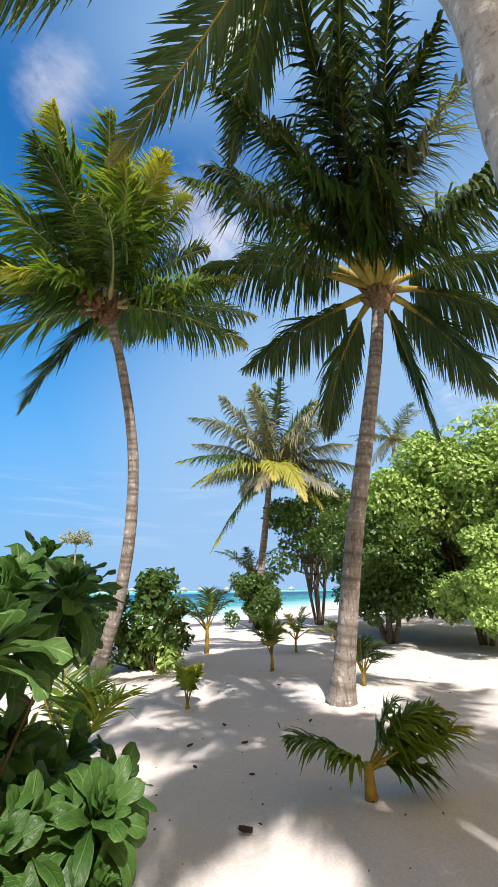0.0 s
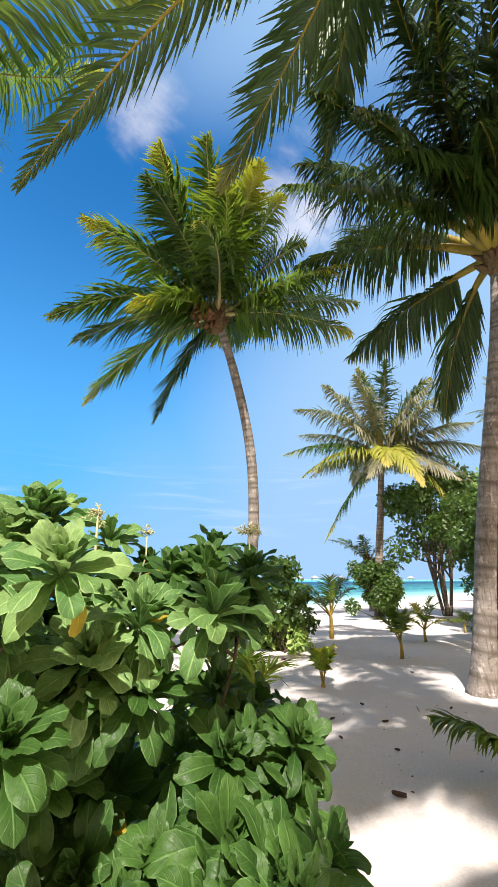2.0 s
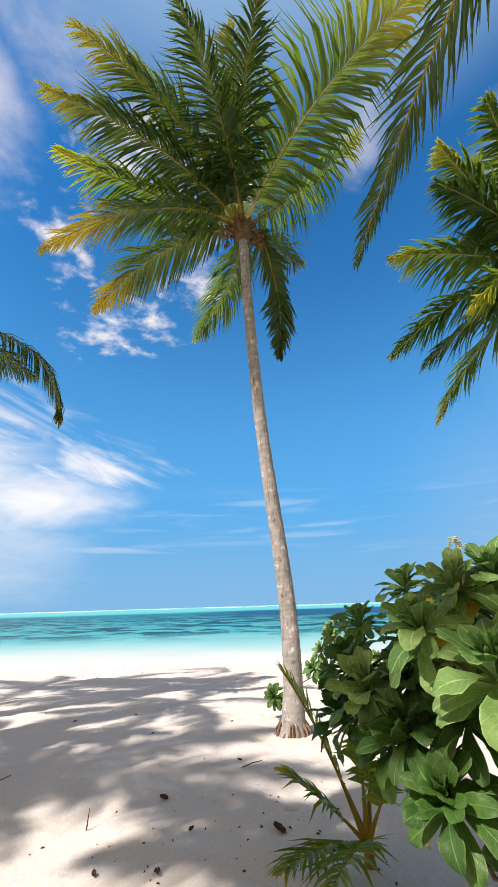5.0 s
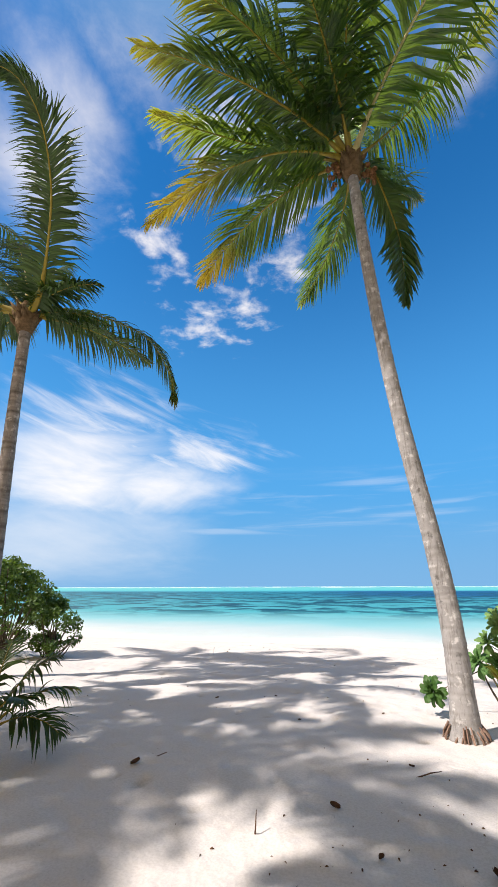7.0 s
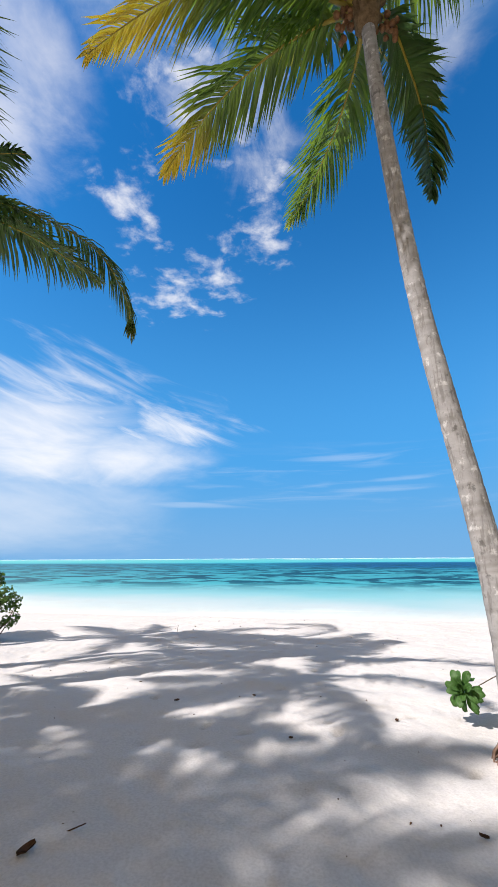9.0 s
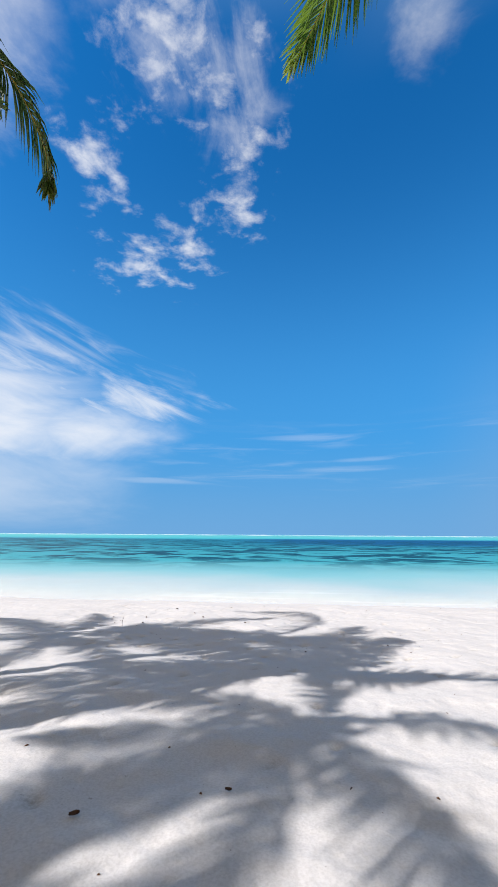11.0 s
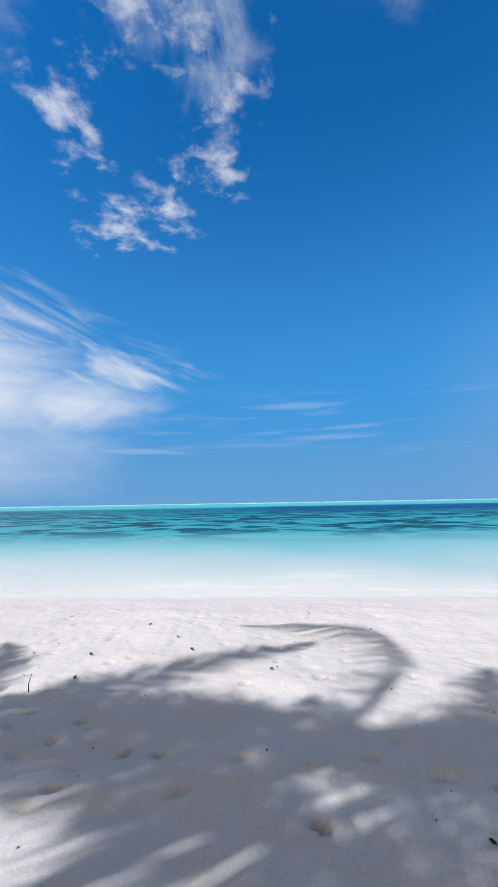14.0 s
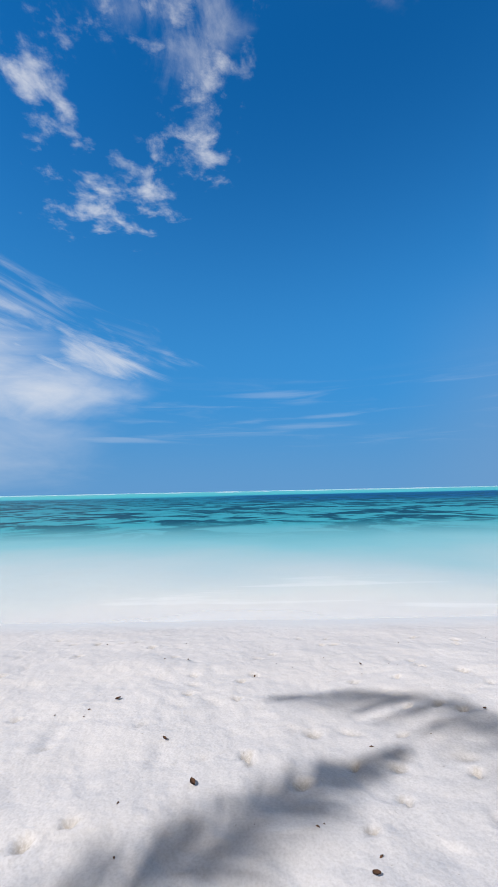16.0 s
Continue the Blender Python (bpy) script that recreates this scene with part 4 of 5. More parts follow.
young_palm((4.03, 1.04), [(-0.30, 0.50, 0.20), (0.36, -0.68, 0.26), (0.28, -0.50, 0.38), (0.24, -0.40, -0.02), (-0.12, 0.16, 0.10), (0.10, -0.20, 0.42), (0.32, -0.50, 0.14), (0.20, -0.38, 0.40), (0.36, -0.58, 0.34)],
           31, "young coconut palm with yellowing lower fronds in shaded sand", [FROND_GOLD, FROND_YOUNG, FROND_YOUNG, FROND_GOLD, FROND_YOUNG], stem=0.24, leaf=0.28, count=30, arch=0.16, hang=0.5, width=0.018, thick=0.04)
young_palm((5.38, 3.70), sprout_tips(32, 6, 0.46, 45, 80), 32, "small coconut seedling with broad short leaves", [FROND_YOUNG, FROND_GOLD], stem=0.08, leaf=0.2, count=12, width=0.03)
young_palm((9.65, 6.35), sprout_tips(33, 11, 1.15, 5, 80), 33, "young palm on a thin stem in open sand", [FROND_GREEN, FROND_YOUNG], stem=0.65, leaf=0.35, count=26, thick=0.05)
young_palm((8.21, 3.87), sprout_tips(34, 9, 0.62, 10, 80), 34, "yellow-green young palm in the sand", [FROND_YOUNG, FROND_GOLD], stem=0.36, leaf=0.26, count=22)
young_palm((10.6, 4.37), sprout_tips(35, 7, 0.75, 10, 75), 35, "pale young palm with drying fronds", [FROND_GOLD, FROND_PALE], stem=0.35, leaf=0.25, count=20)
young_palm((7.67, 2.0), sprout_tips(36, 7, 0.66, 10, 75), 36, "dark green young palm beside a trunk", [FROND_DARK, FROND_GREEN], stem=0.2, leaf=0.26, count=20)
young_palm((8.3, 6.4), sprout_tips(37, 6, 0.6, 10, 70), 37, "withered young palm beside dark shrubs", [FROND_GREY, FROND_GREEN], stem=0.3, leaf=0.2, count=16)
young_palm((13.2, 4.3), sprout_tips(38, 6, 0.6, 10, 70), 38, "small young palm under the trees", [FROND_GREEN, FROND_GOLD], stem=0.2, leaf=0.22, count=16)
young_palm((-0.1, 3.28), [(-0.50, 0.05, 0.36), (-0.46, 0.08, 0.92), (0.02, 0.0, 0.86), (0.2, 0.2, 0.8), (-0.55, -0.50, 0.12), (-0.34, -0.75, 0.18), (0.3, -0.3, 0.6)],
           39, "yellow-green coconut seedling beside the leafy shrub", [FROND_YOUNG], stem=0.14, leaf=0.27, count=22, arch=0.14, hang=0.3)
young_palm((-4.57, 4.31), [(0.70, 0.12, 0.02), (0.62, 0.42, 0.30), (-0.3, 0.5, 0.7), (0.1, -0.5, 0.6), (0.62, -0.25, 0.34), (-0.5, -0.2, 0.5), (0.45, 0.3, 0.6)], 40, "young palm with dark arching fronds at the sand's edge", [FROND_DARK, FROND_GREEN],
           stem=0.25, leaf=0.34, count=24, arch=0.35, hang=0.6)
young_palm((2.75, 2.75), sprout_tips(41, 8, 0.85, 10, 75), 41, "yellow-green young palm behind the leafy shrub", [FROND_YOUNG, FROND_GOLD], stem=0.3, leaf=0.3, count=22)


# ---------------------------------------------------------------- fleshy-leaved beach shrubs
def leaf_shape(size, width, curl, seed):
    """One spoon-shaped fleshy leaf along +x from its stalk: folded, wavy and rolled at the rim."""
    rng = rnd(seed)
    rows, cols = 9, 5
    ph = rng.uniform(0, 6.28, 3)
    verts, along, across = [], [], []
    x = z = 0.0
    last, sway = 0.0, rng.uniform(-0.12, 0.12)
    for i in range(rows):
        u = 1 - (1 - i / (rows - 1)) ** 1.35
        bend = -curl * 1.9 * u ** 1.3 + 0.25 * (1 - u) - 0.5 * max(0.0, u - 0.7)
        x += size * (u - last) * math.cos(bend)
        z += size * (u - last) * math.sin(bend)
        last = u
        if u < 0.74:
            w = width * (0.24 + 0.76 * math.sin(u / 0.74 * math.pi / 2) ** 1.7)
        else:
            w = width * max(0.13, max(0.0, 1 - ((u - 0.74) / 0.263) ** 2.2) ** 0.5)
        for j in range(cols):
            s = (j - 2) / 2
            fold = 0.62 * w * abs(s) * (1 - 0.5 * u)
            roll = -0.8 * w * max(0, abs(s) - 0.5) * u
            wave = 0.24 * w * s * math.sin(u * 7 + ph[0]) + 0.22 * w * abs(s) * math.sin(u * 12 + s * 2 + ph[1])
            rise = fold + roll + wave
            verts.append((x + rise * math.sin(-bend) - 0.02 * size * s * s * u, w * s + sway * size * u * u, z + rise * math.cos(bend)))
            along.append(u)
            across.append(s)
    return verts, grid_faces(cols, rows), along, across


def leaf_data(name, verts, faces, along, across, mat):
    me = bpy.data.meshes.new(name)
    me.from_pydata([tuple(v) for v in verts], [], [tuple(int(k) for k in f) for f in faces])
    for key, values in (("along", along), ("across", across)):
        me.attributes.new(key, "FLOAT", "POINT").data.foreach_set("value", np.asarray(values, dtype=np.float32))
    me.polygons.foreach_set("use_smooth", [True] * len(me.polygons))
    me.materials.append(mat)
    return me


LEAVES = {}
for key, mat in (("light", LEAF_SUNLIT), ("dark", LEAF_SHADED), ("yellow", LEAF_YELLOW)):
    LEAVES[key] = [leaf_data("leaf", *leaf_shape(0.16, w, c, s), mat) for s, c, w in ((1, 0.12, 0.029), (2, 0.3, 0.031), (3, 0.42, 0.033), (4, 0.6, 0.030), (5, 0.2, 0.027), (6, 0.5, 0.028))]


def whorl(i, n, rng):
    """Turn, fall from the axis, size and curl of leaf i of n, from the bud outwards."""
    f = (i + 0.5) / n
    return i * 2.399 + rng.uniform(-0.3, 0.3), radians(4 + 108 * f ** 1.1 + rng.uniform(-13, 13)), (0.42 + 0.66 * min(1, f * 1.9)) * rng.uniform(0.86, 1.12), -0.12 + 0.62 * f + rng.uniform(-0.15, 0.15)


def tuft_mesh(seed, mat, first, count=34):
    """Leaves of a rosette from the bud outwards, joined."""
    rng = rnd(seed)
    verts, faces, along, across = [], [], [], []
    for i in range(first):
        turn, fall, size, curl = whorl(i, count, rng)
        lv, lf, lu, ls = leaf_shape(0.16, rng.uniform(0.026, 0.033), curl, seed * 50 + i)
        m = Matrix.Translation((0, 0, 0.045 * (1 - i / count))) @ Matrix.Rotation(turn, 4, "Z") @ Matrix.Rotation(fall - math.pi / 2, 4, "Y") @ Matrix.Rotation(rng.uniform(-0.35, 0.35), 4, "X") @ Matrix.Translation((0.008, 0, 0)) @ Matrix.Scale(size, 4)
        base = len(verts)
        verts.extend(m @ Vector(v) for v in lv)
        faces.extend(tuple(int(k) + base for k in q) for q in lf)
        along.extend(lu)
        across.extend(ls)
    return leaf_data("leaf_rosette", verts, faces, along, across, mat)


WHOLE = {"light": [tuft_mesh(s, LEAF_SUNLIT, 34) for s in (57, 58, 59)], "dark": [tuft_mesh(s, LEAF_SHADED, 34) for s in (47, 48, 49)]}
TUFTS = {"light": [tuft_mesh(s, LEAF_SUNLIT, 17) for s in (51, 52, 53)], "dark": [tuft_mesh(s, LEAF_SHADED, 17) for s in (54, 55, 56)]}


def bowed(a, b, rng, r0, r1, n=7, sag=0.12):
    mid = a.lerp(b, 0.5) + Vector((rng.normal(0, sag), rng.normal(0, sag), -abs(rng.normal(0, sag))))
    pts = [a * (1 - u) ** 2 + mid * 2 * u * (1 - u) + b * u * u for u in np.linspace(0, 1, n)]
    return tube(pts, list(np.linspace(r0, r1, n)), 6)


def rosette_bush(label, root, spots, seed, outer=17, scale=1.0, sunlit_above=1.0, singles=17, facing=(-0.35, -0.6, 0)):
    """A shrub of leaf rosettes, each at the end of a bare stem."""
    rng = rnd(seed)
    base = Vector((root[0], root[1], lay(root[0], root[1]) - 0.03))
    bush = thing("beach_shrub", base, label, "shrub")
    centre = Vector((root[0], root[1], 0.75))
    forks = []
    for k in range(7):
        a = k * 2.399
        end = Vector((math.cos(a) * 0.3, math.sin(a) * 0.42, rng.uniform(0.5, 0.95)))
        v, f = bowed(Vector((math.cos(a) * 0.05, math.sin(a) * 0.05, 0)), end, rng, 0.015, 0.009, 9, 0.12)
        mesh_object("branch", v, f, STEM, bush)
        forks.append(end)
    joints = list(forks)
    for k, spot in enumerate(spots):
        spot = Vector(spot)
        p = spot - base
        away = spot - centre
        axis = (Vector((0, 0, 1)) + away.normalized() * rng.uniform(0.3, 0.7) + Vector(facing) * rng.uniform(0.3, 1.0) + Vector(rng.normal(0, 0.2, 3))).normalized()
        turn = axis.to_track_quat("Z", "Y").to_matrix().to_4x4() @ Matrix.Rotation(rng.uniform(0, 6.28), 4, "Z")
        size = scale * rng.uniform(0.92, 1.16)
        # high rosettes take the sunlit leaf tone, lower ones the shaded tone
        shade = "light" if spot.z > sunlit_above + rng.uniform(-0.1, 0.12) else "dark"
        single = k < singles
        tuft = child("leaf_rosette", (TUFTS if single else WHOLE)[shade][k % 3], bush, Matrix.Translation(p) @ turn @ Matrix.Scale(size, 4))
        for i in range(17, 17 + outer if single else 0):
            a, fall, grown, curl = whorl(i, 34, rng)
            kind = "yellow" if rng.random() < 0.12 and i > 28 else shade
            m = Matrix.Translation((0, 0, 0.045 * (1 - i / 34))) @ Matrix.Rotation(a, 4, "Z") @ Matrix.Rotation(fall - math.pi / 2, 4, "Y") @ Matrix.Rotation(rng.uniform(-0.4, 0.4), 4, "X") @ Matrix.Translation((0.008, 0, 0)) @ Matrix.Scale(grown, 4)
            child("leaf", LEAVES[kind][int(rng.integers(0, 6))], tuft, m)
        fork = min(joints, key=lambda q: (q - p).length + max(0.0, q.z - p.z + 0.1) * 2)
        joints.append(fork.lerp(p, 0.6) + Vector((0, 0, -0.06)))
        v, f = bowed(fork, p - axis * 0.02, rng, 0.007, 0.004, sag=0.03)
        mesh_object("twig", v, f, STEM, bush)
    return bush


def inner(seed, count, low, high, keep=None):
    """Spots for rosettes deep inside a shrub."""
    rng = rnd(seed)
    out = []
    while len(out) < count:
        p = tuple(rng.uniform(low, high))
        if keep is None or keep(p):
            out.append(p)
    return out


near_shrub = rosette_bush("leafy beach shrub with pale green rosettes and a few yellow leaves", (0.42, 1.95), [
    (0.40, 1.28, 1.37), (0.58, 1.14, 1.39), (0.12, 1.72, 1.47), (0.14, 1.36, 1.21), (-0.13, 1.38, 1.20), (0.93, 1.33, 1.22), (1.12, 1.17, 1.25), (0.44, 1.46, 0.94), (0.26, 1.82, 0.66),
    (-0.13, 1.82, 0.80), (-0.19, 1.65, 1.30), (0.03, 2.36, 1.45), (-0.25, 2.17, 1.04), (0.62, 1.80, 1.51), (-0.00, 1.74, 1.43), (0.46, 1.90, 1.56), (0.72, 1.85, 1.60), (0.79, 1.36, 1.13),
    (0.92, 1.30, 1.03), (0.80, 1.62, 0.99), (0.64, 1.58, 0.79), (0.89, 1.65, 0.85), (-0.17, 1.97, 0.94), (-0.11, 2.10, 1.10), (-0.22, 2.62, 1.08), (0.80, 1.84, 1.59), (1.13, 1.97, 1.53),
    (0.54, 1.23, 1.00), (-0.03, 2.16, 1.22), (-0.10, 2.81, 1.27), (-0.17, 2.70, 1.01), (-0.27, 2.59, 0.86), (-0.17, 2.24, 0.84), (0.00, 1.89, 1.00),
    (0.15, 1.85, 0.71), (0.34, 1.81, 0.56), (0.56, 1.44, 1.23), (0.36, 1.55, 1.11), (0.11, 1.54, 1.05), (0.13, 1.75, 1.35), (0.35, 1.43, 1.05), (1.02, 1.94, 1.35), (1.16, 1.99, 1.30), (0.92, 1.9, 1.25), (1.24, 1.93, 1.22), (0.6, 1.9, 1.36)] + inner(611, 40, (0.0, 1.75, 0.98), (0.95, 2.7, 1.42)), 61, scale=1.03, sunlit_above=1.12)
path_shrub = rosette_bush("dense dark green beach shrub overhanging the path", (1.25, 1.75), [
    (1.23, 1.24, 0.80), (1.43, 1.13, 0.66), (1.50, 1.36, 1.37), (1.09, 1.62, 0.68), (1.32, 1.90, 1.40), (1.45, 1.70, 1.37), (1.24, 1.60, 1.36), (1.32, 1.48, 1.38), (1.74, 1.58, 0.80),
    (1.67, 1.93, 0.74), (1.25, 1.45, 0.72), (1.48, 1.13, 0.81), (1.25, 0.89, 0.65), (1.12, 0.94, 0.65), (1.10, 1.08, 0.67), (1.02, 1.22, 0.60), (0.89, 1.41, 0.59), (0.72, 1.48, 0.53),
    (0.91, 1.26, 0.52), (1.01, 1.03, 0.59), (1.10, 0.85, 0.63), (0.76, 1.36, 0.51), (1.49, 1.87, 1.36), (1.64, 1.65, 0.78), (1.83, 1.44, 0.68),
    (1.52, 1.68, 1.42), (1.55, 1.48, 1.30), (1.46, 1.65, 1.26), (1.67, 1.57, 1.25), (1.76, 1.62, 1.37), (1.60, 1.62, 1.23), (1.70, 1.85, 1.50), (1.38, 1.46, 1.22), (1.53, 1.49, 0.80), (1.47, 1.56, 0.90), (1.54, 1.25, 0.75), (1.33, 1.23, 0.78)] + inner(612, 34, (0.7, 1.4, 0.35), (1.5, 2.3, 1.25), lambda p: p[2] < 0.62 or p[0] < 1.15), 62, scale=1.0, sunlit_above=1.5, facing=(-0.15, -0.5, 0))
rosette_bush("small beach shrub behind the palm's foot", (0.5, 7.2), [(-0.42, 6.9, 0.2), (0.3, 6.95, 0.75), (0.45, 6.9, 0.95), (0.65, 6.9, 0.8), (0.35, 6.8, 0.5), (0.75, 6.85, 0.5), (0.9, 7.2, 0.9), (0.5, 7.2, 1.0), (0.5, 6.7, 0.25), (1.1, 7.0, 0.6), (0.7, 7.3, 1.1), (0.2, 7.1, 0.5), (0.6, 7.0, 0.3), (0.9, 7.0, 0.3)], 63, scale=1.0, sunlit_above=0.3, singles=0)


def flower_stalk(bush, at, seed, count, size, label, flat=True, stalk=0.24):
    """A branched cream flower head."""
    rng = rnd(seed)
    p = Vector(at) - Vector(bush.location)
    parts = [tube([p + Vector((-0.02, 0.02, -stalk)), p + Vector((0.005, 0, -stalk * 0.42)), p], [0.005, 0.004, 0.003], 6)]
    for i in range(count):
        d = Vector(rng.normal(0, 1, 3))
        d.z = abs(d.z) * 0.6 + 0.25 if flat else d.z * 1.2
        d = d.normalized() * size * rng.uniform(0.35, 1.0)
        e = p + d
        parts.append(tube([p + d * 0.1, p + d * 0.6 + Vector((0, 0, 0.01)), e], [0.0015, 0.0013, 0.0013], 4))
        for k in range(3):
            q = e + Vector(rng.normal(0, size * 0.16, 3))
            parts.append(tube([e, e.lerp(q, 0.5), q], [0.0013, 0.0022, 0.001], 4))
    v, f = joined(parts)
    mesh_object("flower_head", v, f, CREAM, bush, label)


flower_stalk(near_shrub, (0.24, 1.46, 1.42), 71, 140, 0.115, "branched cream flower head", False)
flower_stalk(near_shrub, (0.71, 1.24, 1.58), 72, 22, 0.04, "small cream flower head", False)
flower_stalk(near_shrub, (0.02, 1.74, 1.62), 73, 18, 0.036, "small cream flower head", False)
flower_stalk(path_shrub, (1.52, 1.38, 1.59), 74, 40, 0.065, "small cream flower head")
flower_stalk(path_shrub, (1.23, 1.79, 1.60), 76, 24, 0.05, "small cream flower head")
flower_stalk(near_shrub, (0.55, 1.47, 0.78), 75, 24, 0.045, "small cream flower head", stalk=0.08)


# ---------------------------------------------------------------- small-leaved shrubs and trees
def leaf_cloud(centres, radii, count, size, rng, flat=0.75):
    """Many small folded leaves in clumps."""
    centres, radii = np.array(centres), np.array(radii)
    which = rng.choice(len(centres), count, p=radii ** 2 / (radii ** 2).sum())

    def unit(v):
        return v / np.linalg.norm(v, axis=1)[:, None]

    d = unit(rng.normal(0, 1, (count, 3)))
    c = centres[which] + d * (radii[which] * rng.uniform(0.45, 1.0, count) ** 0.4)[:, None] * np.array([1, 1, flat])
    a = unit(rng.normal(0, 1, (count, 3)) + np.array([0, 0, -0.25]))
    b = unit(np.cross(d * 1.1 + np.array([0, 0, 0.7]) + rng.normal(0, 0.42, (count, 3)), a))
    n = np.cross(a, b)
    s = (size * rng.uniform(0.6, 1.3, count))[:, None]
    verts = np.stack([c, c + a * s * 0.45 + b * s * 0.36 + n * s * 0.08, c + a * s - n * s * 0.1, c + a * s * 0.45 - b * s * 0.36 + n * s * 0.08], 1).reshape(-1, 3)
    i = np.arange(count)[:, None] * 4
    faces = np.concatenate([i + np.array([[0, 1, 2]]), i + np.array([[0, 2, 3]])], 1).reshape(-1, 3)
    return verts.tolist(), faces.tolist()


def broad_tree(at, height, spread, seed, label, mat, count=5200, size=0.17, trunks=3, low=0.25, lean=(0, 0)):
    rng = rnd(seed)
    base = Vector((at[0], at[1], lay(at[0], at[1]) - 0.05))
    tree = thing("broadleaf_tree", base, label, "tree", "trees at the edge of the clearing")
    limbs, centres, radii = [], [], []
    for k in range(trunks):
        a = k * 6.283 / trunks + rng.uniform(-0.5, 0.5)
        foot = Vector((math.cos(a), math.sin(a), 0)) * (0.12 if trunks > 1 else 0)
        top = Vector((math.cos(a) * spread * 0.3 + lean[0], math.sin(a) * spread * 0.3 + lean[1], height * rng.uniform(0.5, 0.65)))
        limbs.append(bowed(foot, top, rng, 0.075, 0.04, 9, 0.15))
        for j in range(9):
            b = a + rng.uniform(-2.2, 2.2)
            start = foot.lerp(top, rng.uniform(0.3, 1.0))
            r = spread * rng.uniform(0.35, 1.0)
            z = height * rng.uniform(low, 1.0)
            r *= math.sqrt(max(0.12, 1 - ((z / height - 0.55) / 0.62) ** 2))
            end = Vector((math.cos(b) * r + lean[0], math.sin(b) * r + lean[1], z))
            limbs.append(bowed(start, end, rng, 0.045, 0.012, 7, 0.18))
            centres.append(tuple(end))
            radii.append(spread * rng.uniform(0.22, 0.42))
            for q in range(3):
                twig = end + Vector(rng.normal(0, 1, 3)) * radii[-1] * 0.8
                limbs.append(bowed(end, twig, rng, 0.012, 0.005, 4, 0.05))
                centres.append(tuple(twig))
                radii.append(spread * rng.uniform(0.09, 0.17))
    v, f = joined(limbs)
    mesh_object("trunk", v, f, BARK, tree, "", {"ring": np.zeros(len(v))})
    v, f = leaf_cloud(centres, radii, count, size, rng)
    mesh_object("crown", v, f, mat, tree, "", smooth_shade=False)
    return tree


broad_tree((13.4, 2.7), 3.7, 1.5, 81, "broadleaf beach tree with a dark leafy crown", TREE_LEAF_DARK, 18000, 0.12, 4, 0.3)
broad_tree((13.9, 0.3), 5.3, 2.6, 82, "broadleaf beach tree with bright yellow-green leaves", TREE_LEAF, 42000, 0.145, 3, 0.12)
broad_tree((16.0, 3.3), 4.4, 2.0, 83, "broadleaf tree with thin trunks and dark leaves", TREE_LEAF_DARK, 22000, 0.13, 4, 0.25)
broad_tree((19.3, 6.9), 6.0, 2.3, 84, "broadleaf tree with several thin trunks", TREE_LEAF_DARK, 12000, 0.18, 4, 0.4)
broad_tree((12.7, -0.7), 4.7, 2.0, 88, "low broadleaf tree with bright sunlit leaves", TREE_LEAF, 50000, 0.105, 3, 0.1)
broad_tree((16.5, -2.6), 6.5, 3.0, 85, "broadleaf tree beside the clearing", TREE_LEAF, 12000, 0.18, 3, 0.25)
broad_tree((22.5, 4.2), 6.0, 2.8, 86, "broadleaf tree further inland", TREE_LEAF_DARK, 6000, 0.2, 3, 0.2)
broad_tree((21.0, -1.0), 7.0, 3.4, 87, "broadleaf tree further inland", TREE_LEAF_DARK, 7000, 0.2, 3, 0.2)


def leafy_shrub(at, height, spread, seed, label, mat, count=3600, size=0.11):
    rng = rnd(seed)
    base = Vector((at[0], at[1], lay(at[0], at[1]) - 0.03))
    bush = thing("leafy_shrub", base, label, "shrub", "small-leaved shrubs")
    centres, radii = [], []
    for k in range(26):
        a = rng.uniform(0, 6.283)
        z = height * rng.uniform(0.15, 0.95)
        r = spread * rng.uniform(0.2, 0.95) * math.sqrt(max(0.1, 1 - (z / height - 0.4) ** 2 / 0.5))
        end = Vector((math.cos(a) * r, math.sin(a) * r, z))
        v, f = bowed(Vector((rng.normal(0, 0.06), rng.normal(0, 0.06), 0)), end, rng, 0.022, 0.006, 6, 0.1)
        mesh_object("branch", v, f, STEM, bush)
        centres.append(tuple(end))
        radii.append(spread * rng.uniform(0.14, 0.34))
    v, f = leaf_cloud(centres, radii, count, size, rng, 0.9)
    mesh_object("foliage", v, f, mat, bush, "", smooth_shade=False)
    return bush


leafy_shrub((16.6, 8.6), 2.3, 1.5, 91, "round dark green shrub in open sand", TREE_LEAF_DARK, 6500, 0.14)
leafy_shrub((7.45, 6.6), 1.85, 1.05, 92, "dark leafy shrub at the palm's foot", TREE_LEAF_DARK, 4200, 0.13)
leafy_shrub((7.4, 6.0), 0.7, 0.5, 93, "low bright shrub beside the palm's foot", TREE_LEAF, 1200, 0.11)
leafy_shrub((-9.95, 10.0), 2.4, 1.2, 94, "dark green shrub at the top of the beach", TREE_LEAF_DARK, 4200, 0.12)
leafy_shrub((-8.75, 10.3), 1.4, 0.65, 95, "small-leaved shrub at the top of the beach", TREE_LEAF_DARK, 2600, 0.08)


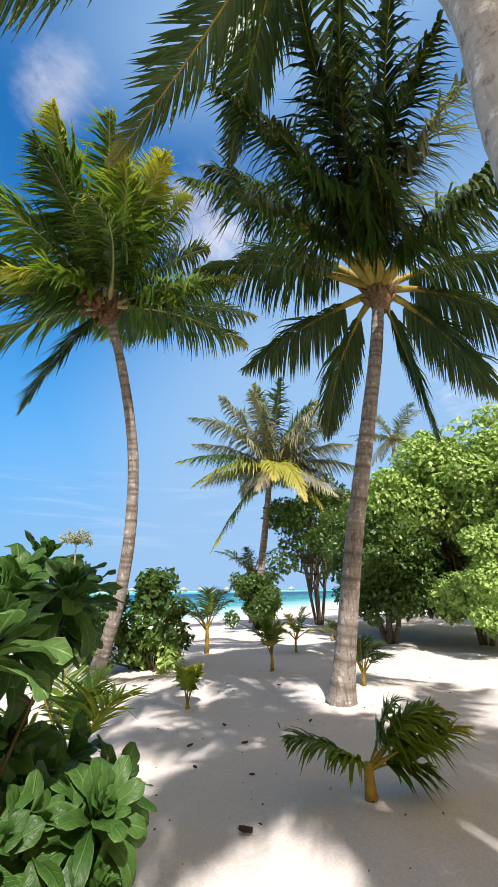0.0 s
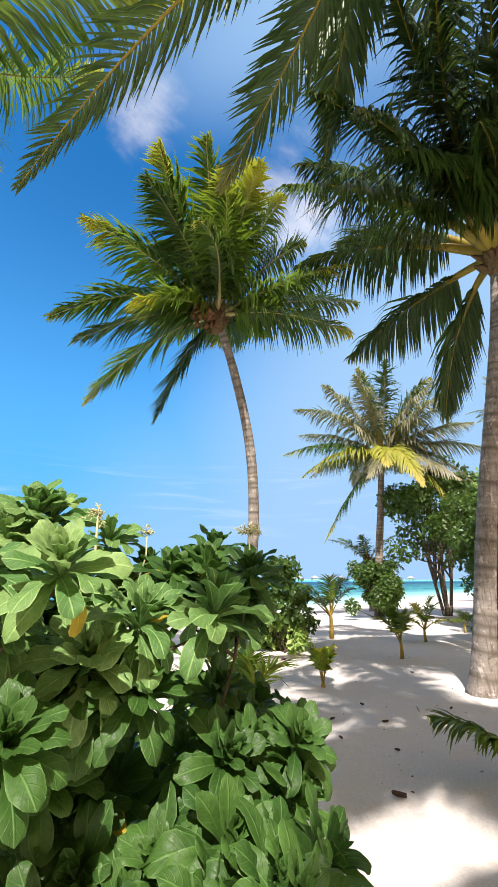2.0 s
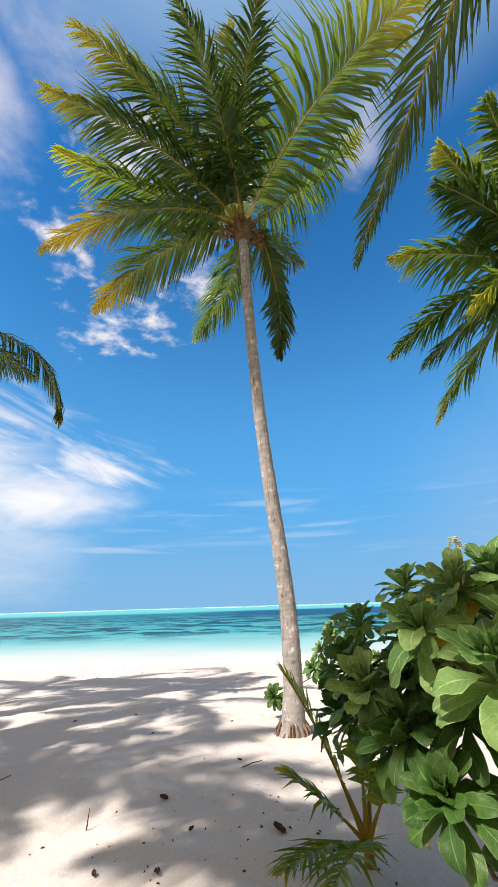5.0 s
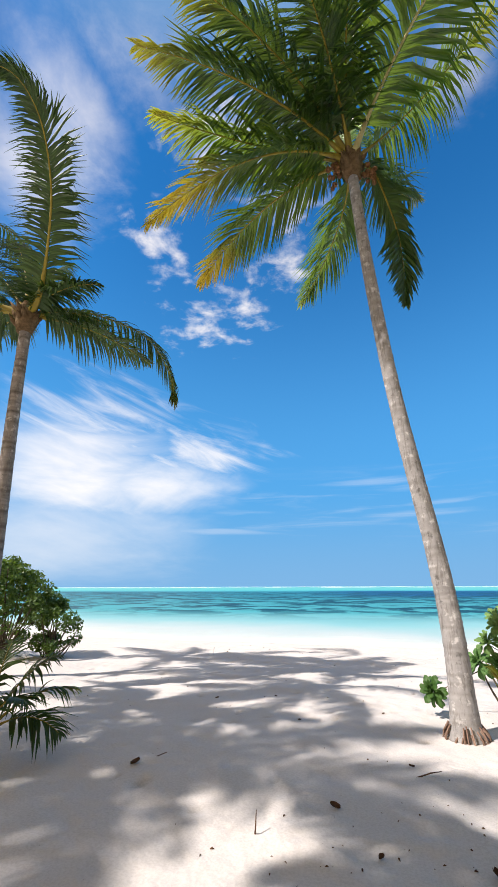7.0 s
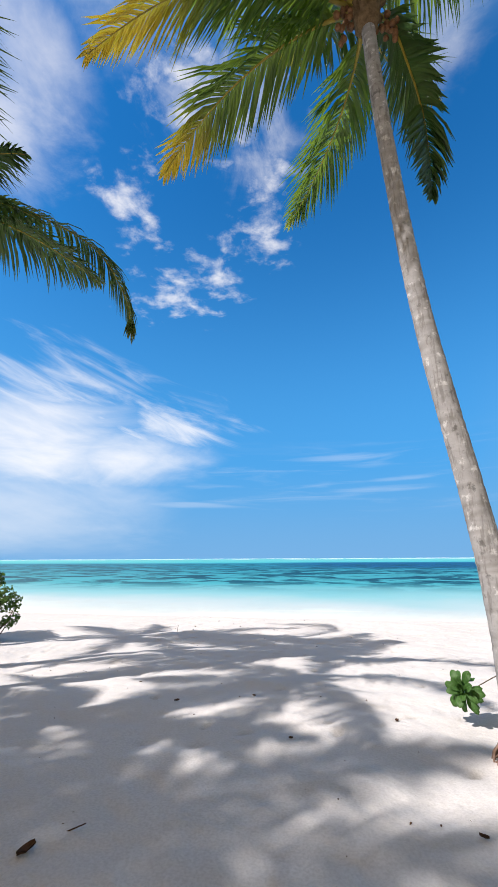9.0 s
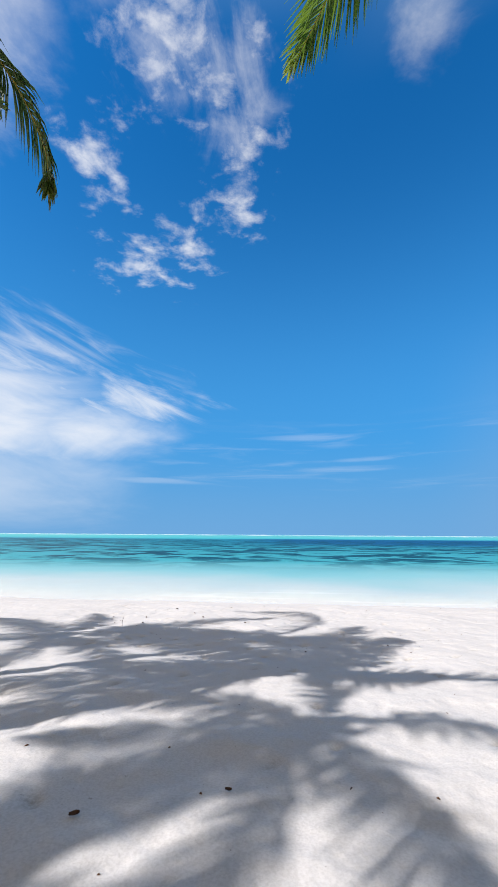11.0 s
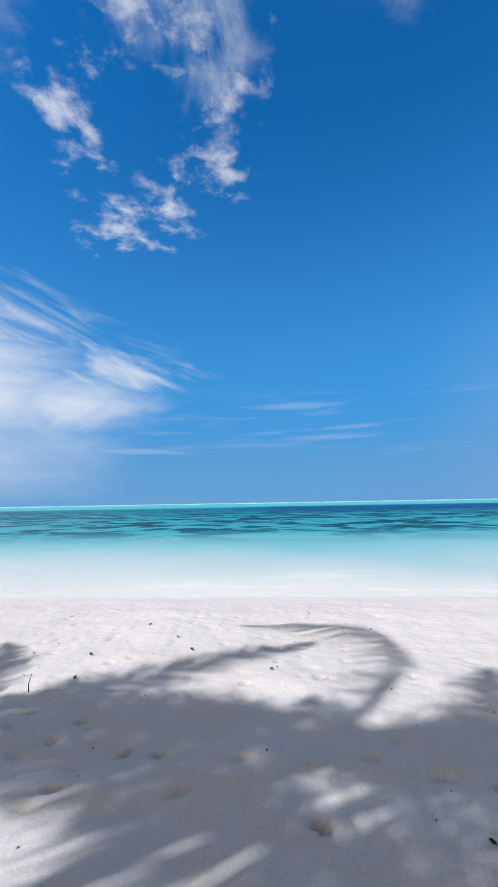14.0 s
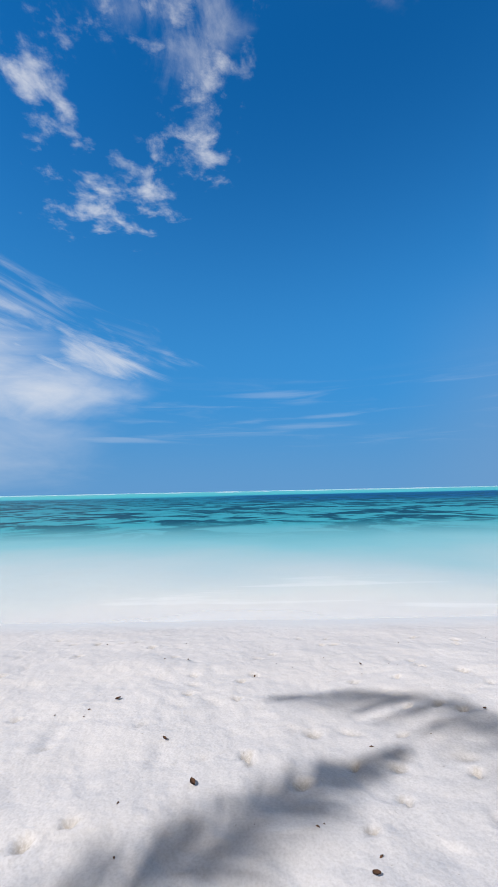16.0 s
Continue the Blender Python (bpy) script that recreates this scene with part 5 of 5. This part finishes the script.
# ---------------------------------------------------------------- villas on the far side of the lagoon
def villa(at, turn, label):
    ob = thing("water_villa", at, label, "villa", "villas over the lagoon")
    ob.rotation_euler = (0, 0, turn)
    bm = bmesh.new()
    bmesh.ops.create_cube(bm, size=1.0, matrix=Matrix.Translation((0, 0, 3.2)) @ Matrix.Diagonal((12, 8, 3.2, 1)))
    v = [w.co.copy() for w in bm.verts]
    f = [tuple(x.index for x in q.verts) for q in bm.faces]
    bm.free()
    mesh_object("wall", v, f, VILLA_WALL, ob, smooth_shade=False)
    e = [(-8, -6, 4.8), (8, -6, 4.8), (8, 6, 4.8), (-8, 6, 4.8), (-3, 0, 9), (3, 0, 9), (-8, -6, 4.4), (8, -6, 4.4), (8, 6, 4.4), (-8, 6, 4.4)]
    mesh_object("roof", e, [(0, 1, 5, 4), (1, 2, 5), (2, 3, 4, 5), (3, 0, 4), (6, 7, 1, 0), (7, 8, 2, 1), (8, 9, 3, 2), (9, 6, 0, 3), (9, 8, 7, 6)], VILLA_ROOF, ob, smooth_shade=False)
    for x in (-5, 0, 5):
        for y in (-3.5, 3.5):
            v, f = tube([Vector((x, y, -3)), Vector((x, y, 0)), Vector((x, y, 1.8))], [0.25, 0.25, 0.25], 6)
            mesh_object("pile", v, f, VILLA_ROOF, ob)
    return ob


first_villa = villa((585, 500, -0.8), 0.4, "pale thatched villa standing on piles over the lagoon")
for k, (x, y, turn) in enumerate([(610, 470, 0.2), (640, 455, 0.9), (690, 430, 0.5), (705, 395, 0.1), (735, 380, 0.7), (765, 330, 0.3), (560, 545, 0.6)]):
    copy_thing(first_villa, pose(x, y, -0.8, 0, 0, math.degrees(turn)))


# ---------------------------------------------------------------- litter on the sand
def dry_leaf(at, size, seed, name="dry_leaf", label="curled dark brown dead leaf on the sand"):
    rng = rnd(seed)
    verts = []
    for i in range(6):
        u = i / 5
        w = size * 0.3 * math.sin(math.pi * (0.08 + 0.86 * u))
        for j in range(4):
            s = (j - 1.5) / 1.5
            verts.append((size * (u - 0.5), w * s, size * (0.16 * s * s + 0.22 * (u - 0.5) ** 2 + rng.uniform(0, 0.06)) + 0.004))
    top = len(verts)
    verts += [(x, y, z + 0.004) for x, y, z in verts]
    f = [tuple(q) for q in grid_faces(4, 6)]
    f += [tuple(int(i) + top for i in q[::-1]) for q in f]
    ob = mesh_object(name, verts, f, DRY)
    ob.location = (at[0], at[1], lay(*at) + 0.004)
    ob.rotation_euler = (rng.uniform(-0.2, 0.2), rng.uniform(-0.2, 0.2), rng.uniform(0, 6.28))
    return tagged(ob, label, "dead leaf", "dead leaves on the sand")


for k, (x, y, size) in enumerate([(3.22, 1.62, 0.14), (4.55, 2.38, 0.09), (4.0, 2.0, 0.06), (5.0, 2.9, 0.07), (4.3, 2.85, 0.08), (5.6, 2.1, 0.07), (7.1, 3.2, 0.09), (8.6, 2.4, 0.1), (3.9, 2.5, 0.06),
                                  (-1.48, 4.23, 0.10), (-0.60, 3.73, 0.14), (-1.33, 3.27, 0.08), (-0.55, 3.3, 0.07), (-1.05, 6.94, 0.08), (-3.28, 7.0, 0.07), (-2.5, 7.3, 0.05), (-3.2, 4.6, 0.12),
                                  (-1.2, 3.75, 0.06), (-1.7, 3.3, 0.06), (5.9, 5.6, 0.16), (6.6, 5.4, 0.12), (6.1, 5.3, 0.09), (-0.9, 5.1, 0.06), (-2.0, 6.2, 0.05)]):
    dry_leaf((x, y), size * 0.78, 200 + k)


def twig(at, tip, seed, label="thin dry twig on the sand"):
    rng = rnd(seed)
    base = Vector((at[0], at[1], lay(*at)))
    end = Vector(tip)
    pts = [Vector((0, 0, -0.01)), end * 0.5 + Vector(rng.normal(0, 0.012, 3)), end]
    v, f = tube(pts, [0.006, 0.005, 0.003], 6)
    ob = mesh_object("twig", v, f, DRY)
    ob.location = base
    return tagged(ob, label, "twig", "twigs on the sand")


twig((-1.95, 3.85), (0.01, 0.0, 0.12), 301, "thin dark stick standing upright in the sand")
twig((-3.25, 4.75), (0.25, 0.05, 0.03), 302)
twig((-5.3, 12.6), (0.02, 0.0, 0.16), 304, "thin dark stick standing upright in the sand")
twig((-0.9, 4.9), (0.22, 0.1, 0.02), 305)
twig((5.2, 2.3), (0.15, 0.1, 0.02), 306)


for k, (x, y, size) in enumerate([(-4.9, 15.1, 0.05), (-4.3, 14.4, 0.04), (-4.0, 13.9, 0.06), (-5.2, 13.7, 0.06), (-3.0, 13.2, 0.04), (-3.6, 15.6, 0.035), (-2.4, 15.9, 0.035), (-5.0, 12.9, 0.05), (-1.6, 14.8, 0.03), (-0.6, 11.6, 0.04), (-1.9, 10.9, 0.035), (-4.4, 16.1, 0.03)]):
    dry_leaf((x, y), size, 260 + k)


def litter():
    """Crumbs of husk and coral too small to count."""
    rng = rnd(400)
    parts = []
    for k in range(520):
        if k < 110:
            x, y = rng.normal(-0.9, 0.6), rng.normal(3.5, 0.6)
        elif k < 330:
            x, y = rng.uniform(2, 9), rng.uniform(0.5, 6)
        else:
            x, y = rng.uniform(-6, 3), rng.uniform(4, 17)
        s = rng.uniform(0.002, 0.008)
        c = Vector((x, y, lay(x, y) + s * 0.3))
        a = rng.uniform(0, 6.28)
        d = Vector((math.cos(a), math.sin(a), rng.uniform(-0.1, 0.3))) * s * rng.uniform(1, 2.4)
        parts.append(tube([c - d, c + Vector((0, 0, s * 0.6)), c + d], [s * 0.3, s * 0.8, s * 0.25], 5))
    v, f = joined(parts)
    ob = mesh_object("beach_litter", v, f, DRY)
    tagged(ob, "scattered dark crumbs of husk and leaf on sand", "litter", kind="stuff")


litter()
